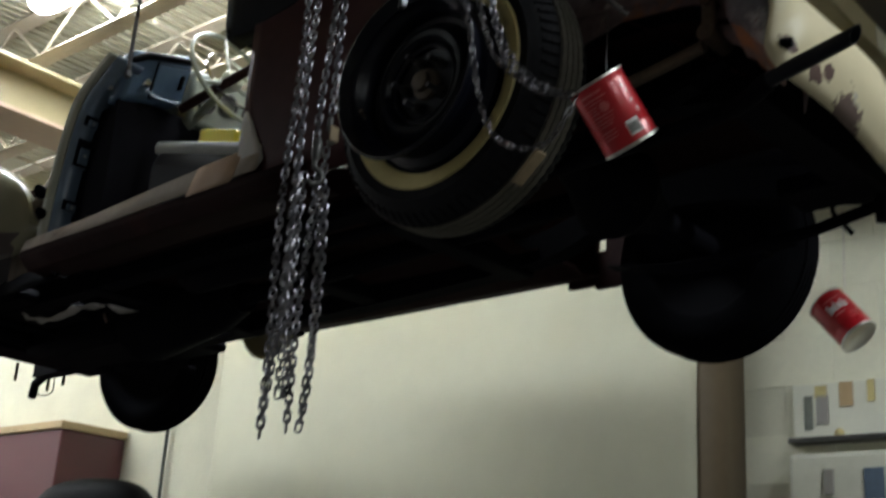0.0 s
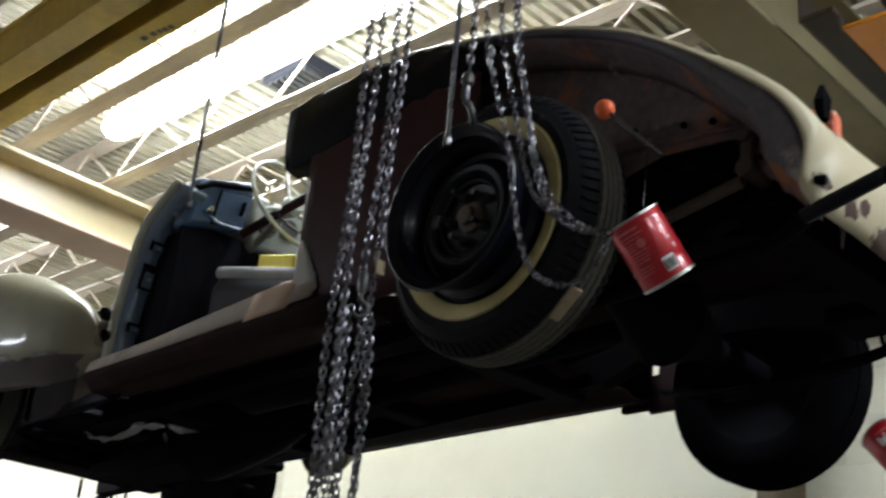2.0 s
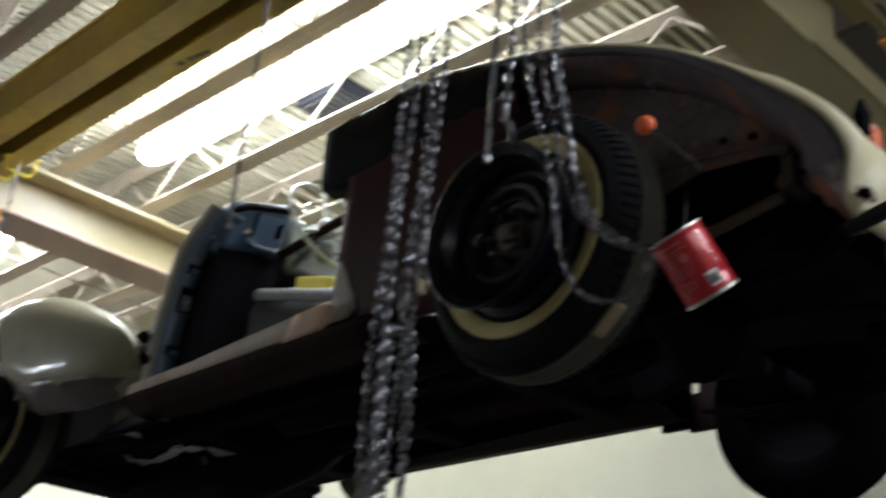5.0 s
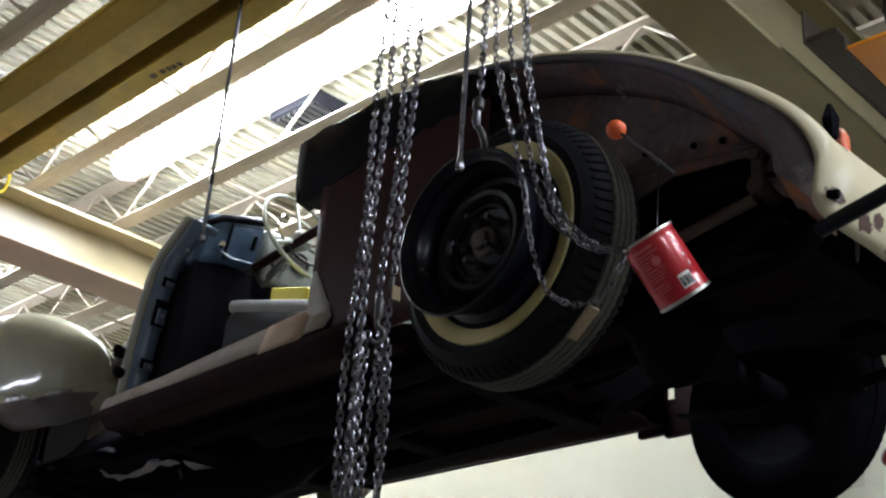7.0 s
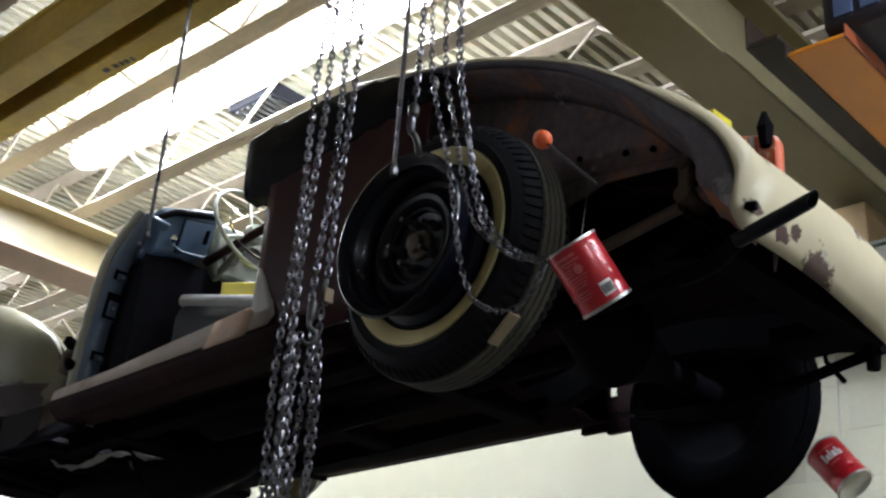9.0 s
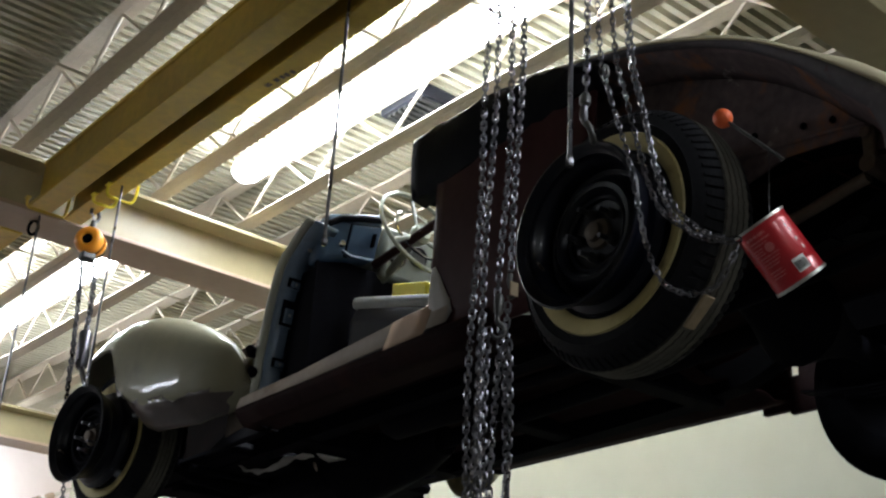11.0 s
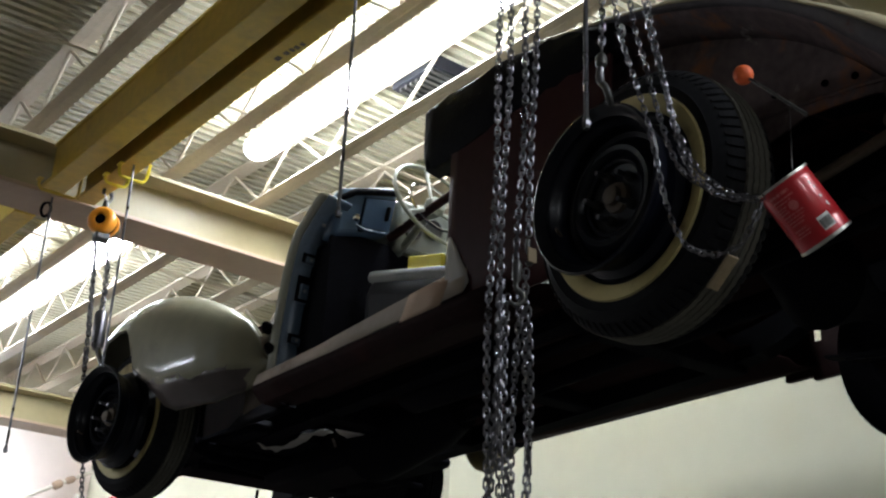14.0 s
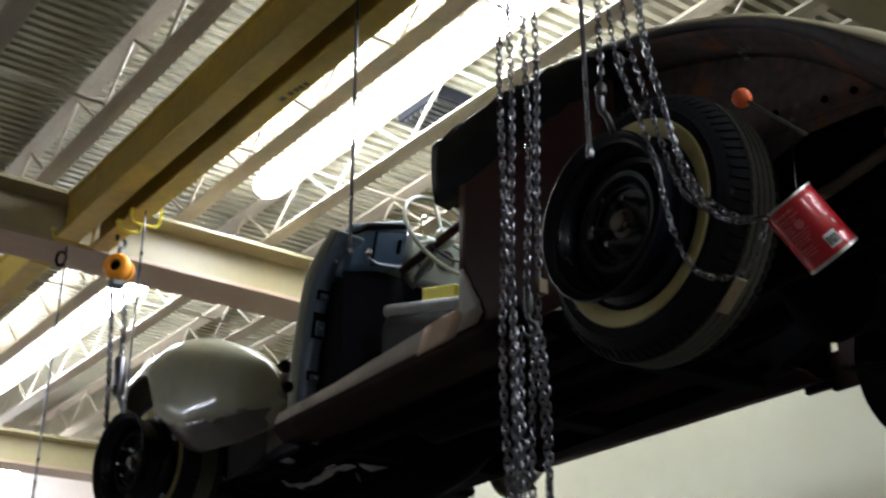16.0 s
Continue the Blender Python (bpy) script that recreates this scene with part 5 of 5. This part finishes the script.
part("ball", bm, M_BALL, b)
part("stalk", tube([(-0.25, -0.58, 2.778), (-0.22, -0.695, 2.651)], 0.0035, 6), M_DARKSTEEL, b)


cs = thing("can_cord", "thin dark cord from the wheel house to the near can", "cord")
part("cord", tube([(0.214, -0.331, 2.986), (0.06, -0.45, 2.86), (-0.10, -0.562, 2.628), (-0.10, -0.57, 2.55)], 0.0014, 6), M_CORD, cs)


# ---------------------------------------------------------------- things round the shop
yb = part("foam_block", slope(box(0.30, 0.42, 1.25, 1.47, 3.132, 3.20), 0.25, 1.60), M_YELLOW, None, bevel=0.008)
tagged(yb, "yellow foam block lying on the bench seat", "foam block")
rack = thing("orange_channel", "orange painted steel channel running under the roof behind the car", "steel channel", at=B)
part("face", box(1.13, 2.74, -0.645, -0.45, 3.80, 3.815), M_ORANGE_RACK, rack, bevel=0.004)
part("lip", box(1.13, 2.74, -0.655, -0.646, 3.797, 3.85), M_REDEDGE, rack, smooth=False, bevel=0.004)
part("lip", box(1.13, 2.74, -0.449, -0.440, 3.795, 3.85), M_DARKBROWN, rack, smooth=False, bevel=0.004)
sb = thing("storage_bin", "dark blue-grey plastic storage bin on the orange channel", "storage bin", at=B)
part("body", box(1.16, 1.74, -1.2, -0.56, 3.862, 4.04), M_BIN, sb, bevel=0.03)
part("rim", box(1.145, 1.755, -1.215, -0.545, 4.04, 4.06), M_BIN, sb, smooth=False, bevel=0.01)
part("foot_rail", box(1.20, 1.70, -0.65, -0.57, 3.85, 3.862), M_BIN, sb, smooth=False)
for y in (-0.64, -0.73):
    part("label_plate", box(1.152, 1.16, y - 0.032, y + 0.032, 3.90, 4.0), M_BLUEBITS, sb, "pale blue plastic plate", smooth=False, bevel=0.002)
# strip added for the dark gap here, its shade put into the brown
dk = thing("shaded_gap", "dark brown strip for the shaded gap beside the orange channel", "steel channel", at=B)
part("web", box(1.10, 2.74, -0.436, -0.325, 3.865, 3.885), M_DARKBROWN, dk, smooth=False, bevel=0.004)
part("lip", box(1.10, 2.74, -0.325, -0.315, 3.865, 4.0), M_DARKBROWN, dk, smooth=False, bevel=0.004)

wc = thing("wall_cabinet", "white wall cabinet high on the block wall", "cabinet", at=B)
part("body", box(2.37, 2.74, -0.43, 0.30, 3.42, 3.655), M_CABINET, wc, smooth=False, bevel=0.006)
part("door", box(2.352, 2.368, -0.428, -0.07, 3.43, 3.645), M_CABINET, wc, smooth=False, bevel=0.004)
part("door", box(2.352, 2.368, -0.062, 0.298, 3.43, 3.645), M_CABINET, wc, smooth=False, bevel=0.004)
part("top_edge", box(2.346, 2.74, -0.436, 0.306, 3.655, 3.671), M_CABINET, wc, smooth=False, bevel=0.004)
cb = part("cardboard_box", box(2.36, 2.58, -0.16, 0.01, 3.671, 3.865), M_CARD, None, bevel=0.006, smooth=False, at=B)
tagged(cb, "plain brown cardboard box on top of the wall cabinet", "box")
tan = part("wood_panel", box(2.715, 2.745, -0.9, -0.243, 1.6, 2.885), M_WOOD, None, bevel=0.004, smooth=False, at=B)
tagged(tan, "pale tan wooden panel fixed to the block wall", "panel")
def slope_top(bm):
    """A torn paper top, higher at one side and crumpled."""
    for v in bm.verts:
        if v.co.z > 3.2:
            v.co.z += 0.35 * (v.co.y + 0.45) - 0.02 * (v.co.x > 0.8)
    return bm


bag = thing("red_package", "red and white paper package with black tip on the trunk", "package")
part("wrapper", slope_top(box(0.785, 0.825, -0.548, -0.425, 2.885, 3.318)), M_CARTON, bag, bevel=0.012)
part("pale_band", box(0.776, 0.782, -0.475, -0.46, 3.1, 3.30), M_LABEL, bag, smooth=False)
part("pale_band", box(0.776, 0.782, -0.45, -0.43, 3.19, 3.30), M_LABEL, bag, smooth=False)
part("black_tip", lathe([(0.018, -0.05), (0.026, 0.01), (0.007, 0.062), (0.0, 0.064)], 5, m=pose(0.765, -0.520, 3.294)), M_BLACK, bag, smooth=False)
yc = part("yellow_carton", box(0.78, 0.88, -0.345, -0.25, 2.985, 3.445), M_YELLOW, None, bevel=0.004, smooth=False)
tagged(yc, "yellow carton standing on the trunk", "carton")

board = thing("notice_board", "white board with pinned papers and a dark ledge", "board", at=B)
part("panel", box(2.715, 2.745, -0.48, 0.322, 2.385, 2.612), M_PAPER, board, smooth=False, bevel=0.003)
for y, z, w, h, material in ((0.255, 2.49, 0.035, 0.14, M_DIAL), (0.195, 2.50, 0.05, 0.12, M_GREYPATCH), (0.20, 2.575, 0.05, 0.05, M_WHITEWALL), (0.093, 2.558, 0.056, 0.10, M_CARD), (-0.01, 2.565, 0.03, 0.09, M_WHITEWALL), (-0.14, 2.5, 0.12, 0.15, M_LABEL)):
    part("paper", box(2.709, 2.714, y - w / 2, y + w / 2, z - h / 2, z + h / 2), material, board, smooth=False)
part("ledge", box(2.66, 2.745, -0.48, 0.325, 2.362, 2.382), M_DARKSTEEL, board, smooth=False, bevel=0.003)
disp = thing("towel_cabinet", "white enamelled steel cabinet below the board", "cabinet", at=B)
part("body", box(2.62, 2.745, -0.48, 0.312, 1.75, 2.31), M_PAPER, disp, smooth=False, bevel=0.02)
part("latch", box(2.605, 2.62, 0.12, 0.16, 2.14, 2.24), M_GREYPATCH, disp, smooth=False, bevel=0.004)
part("sign_plate", box(2.612, 2.62, -0.08, 0.0, 2.12, 2.24), M_JAMB, disp, smooth=False, bevel=0.002)
pot = part("pot", lathe([(0, 0.0), (0.018, 0.0), (0.021, 0.012), (0.012, 0.03), (0, 0.032)], 14, m=pose(2.68, 0.115, 2.382)), M_WHITEWALL, None, at=B)
tagged(pot, "small yellowish pot on the board's ledge", "pot")

cab = thing("maroon_cabinet", "tall dark maroon steel cabinet against the side wall", "cabinet", at=B)
part("body", box(2.25, 2.74, 5.05, 8.6, 0, 2.66), M_MAROON, cab, smooth=False, bevel=0.01)
part("top_trim", box(2.23, 2.74, 5.03, 8.62, 2.66, 2.71), M_WOOD, cab, smooth=False, bevel=0.005)
mc = thing("machine_cover", "dark rounded cover over a tall machine below the car", "machine", at=B)
bm = sheet([[(1.78 + 0.20 * max(0.0, math.cos(b)) ** 0.6 * math.cos(a), 3.88 + 0.50 * max(0.0, math.cos(b)) ** 0.6 * math.sin(a), 2.02 + 0.20 * math.sin(b)) for a in [2 * math.pi * k / 28 for k in range(29)]] for b in [math.pi / 2 * j / 8 for j in range(9)]])
part("hood", bm, M_VINYL, mc)
part("body", box(1.62, 1.94, 3.45, 4.31, 0, 2.03), M_VINYL, mc, bevel=0.05)
cord = part("power_cable", tube([(2.72, 4.56, 0.4), (2.715, 4.57, 2.0), (2.72, 4.58, 3.3), (2.72, 4.56, 4.6)], 0.012, 8), M_CORD, None, at=B)
tagged(cord, "dark cable running up the side wall", "cable")

pipe = thing("wall_pipe", "pale conduit with fittings on the bright end wall", "pipe", at=B)
part("run", tube([(1.2, 9.95, 3.0), (1.46, 9.95, 3.13), (1.92, 9.95, 3.53), (2.375, 9.95, 3.787), (2.70, 9.95, 3.96)], 0.020, 10), M_PIPE, pipe)
part("riser", tube([(2.56, 9.9, 0.0), (2.57, 9.9, 3.70)], 0.035, 10), M_PIPE, pipe)
part("coupling", tube([(2.30, 9.95, 3.745), (2.32, 9.95, 3.755), (2.38, 9.95, 3.79), (2.40, 9.95, 3.80)], [0.024, 0.045, 0.045, 0.024], 12), M_FLANGE, pipe)
part("coupling", tube([(2.43, 9.95, 3.815), (2.45, 9.95, 3.827), (2.50, 9.95, 3.853), (2.52, 9.95, 3.864)], [0.024, 0.038, 0.038, 0.024], 12), M_FLANGE, pipe)
part("elbow", tube([(1.42, 9.95, 3.10), (1.46, 9.95, 3.13), (1.52, 9.95, 3.18)], [0.03, 0.06, 0.03], 12), M_TRIM, pipe)
part("bracket", box(2.50, 2.66, 9.86, 9.98, 3.60, 3.64), M_TRIM, pipe, smooth=False)
col = part("wall_column", box(0.95, 1.45, 9.9, 10.1, 0, 5.0), M_FLANGE, None, smooth=False, at=B)
tagged(col, "pinkish steel column on the end wall", "column", kind="structure")
part_tank = thing("red_cylinder", "red painted cylinder standing beyond the front wheel", "gas cylinder", at=B)
part("shell", lathe([(0, 0), (0.11, 0.0), (0.115, 0.02), (0.115, 2.85), (0.09, 2.95), (0.04, 3.0), (0.04, 3.04), (0, 3.05)], 24, m=pose(1.3, 5.9, 0)), M_REDPAINT, part_tank)

# block courses on the wall beside the enclosure
wall = bpy.data.objects["wall_east"]
me_blk = None
for row in range(16):
    for col_i in range(9):
        z = 1.8 + row * 0.205
        y = 0.56 - 0.20 * (row % 2) - 0.41 * col_i
        if y - 0.40 < -3.2 or z > 4.6:
            continue
        if me_blk is None:
            ob = part("block", box(-0.003, 0.006, -0.2042, 0.2042, -0.1018, 0.1018), M_BLOCK, wall, smooth=False, bevel=0.0)
            me_blk = ob.data
        else:
            ob = new("block", me_blk)
            ob.parent = wall
        ob.matrix_basis = pose(2.747 + random.uniform(-0.001, 0.001), y - 0.2, z + 0.1)

vent = thing("ceiling_vent", "dark slatted vent panel between the roof joists", "vent", at=B)
part("frame", box(1.04, 1.33, 2.26, 2.60, 4.64, 4.715), M_SEAT, vent, smooth=False)
for k in range(7):
    part("slat", box(1.06, 1.31, 2.28 + 0.044 * k, 2.302 + 0.044 * k, 4.622, 4.64), M_DARKSTEEL, vent, smooth=False)
for y in (1.2, 2.9, 5.2):
    br = part("bridging_angle", tube([(-3.8, y, ZJ + 0.012), (2.7, y, ZJ + 0.012)], 0.008, 6), M_JOIST, None, at=B)
    tagged(br, "thin steel bridging rod across the roof joists", "rod", kind="structure")
for y, z in ((-0.9, 4.1), (-1.15, 4.16)):
    cp = part("conduit", tube([(1.3, y, z), (2.74, y - 0.15, z)], 0.02, 8), M_PIPE, None, at=B)
    tagged(cp, "pale conduit under the roof beside the orange channel", "conduit")
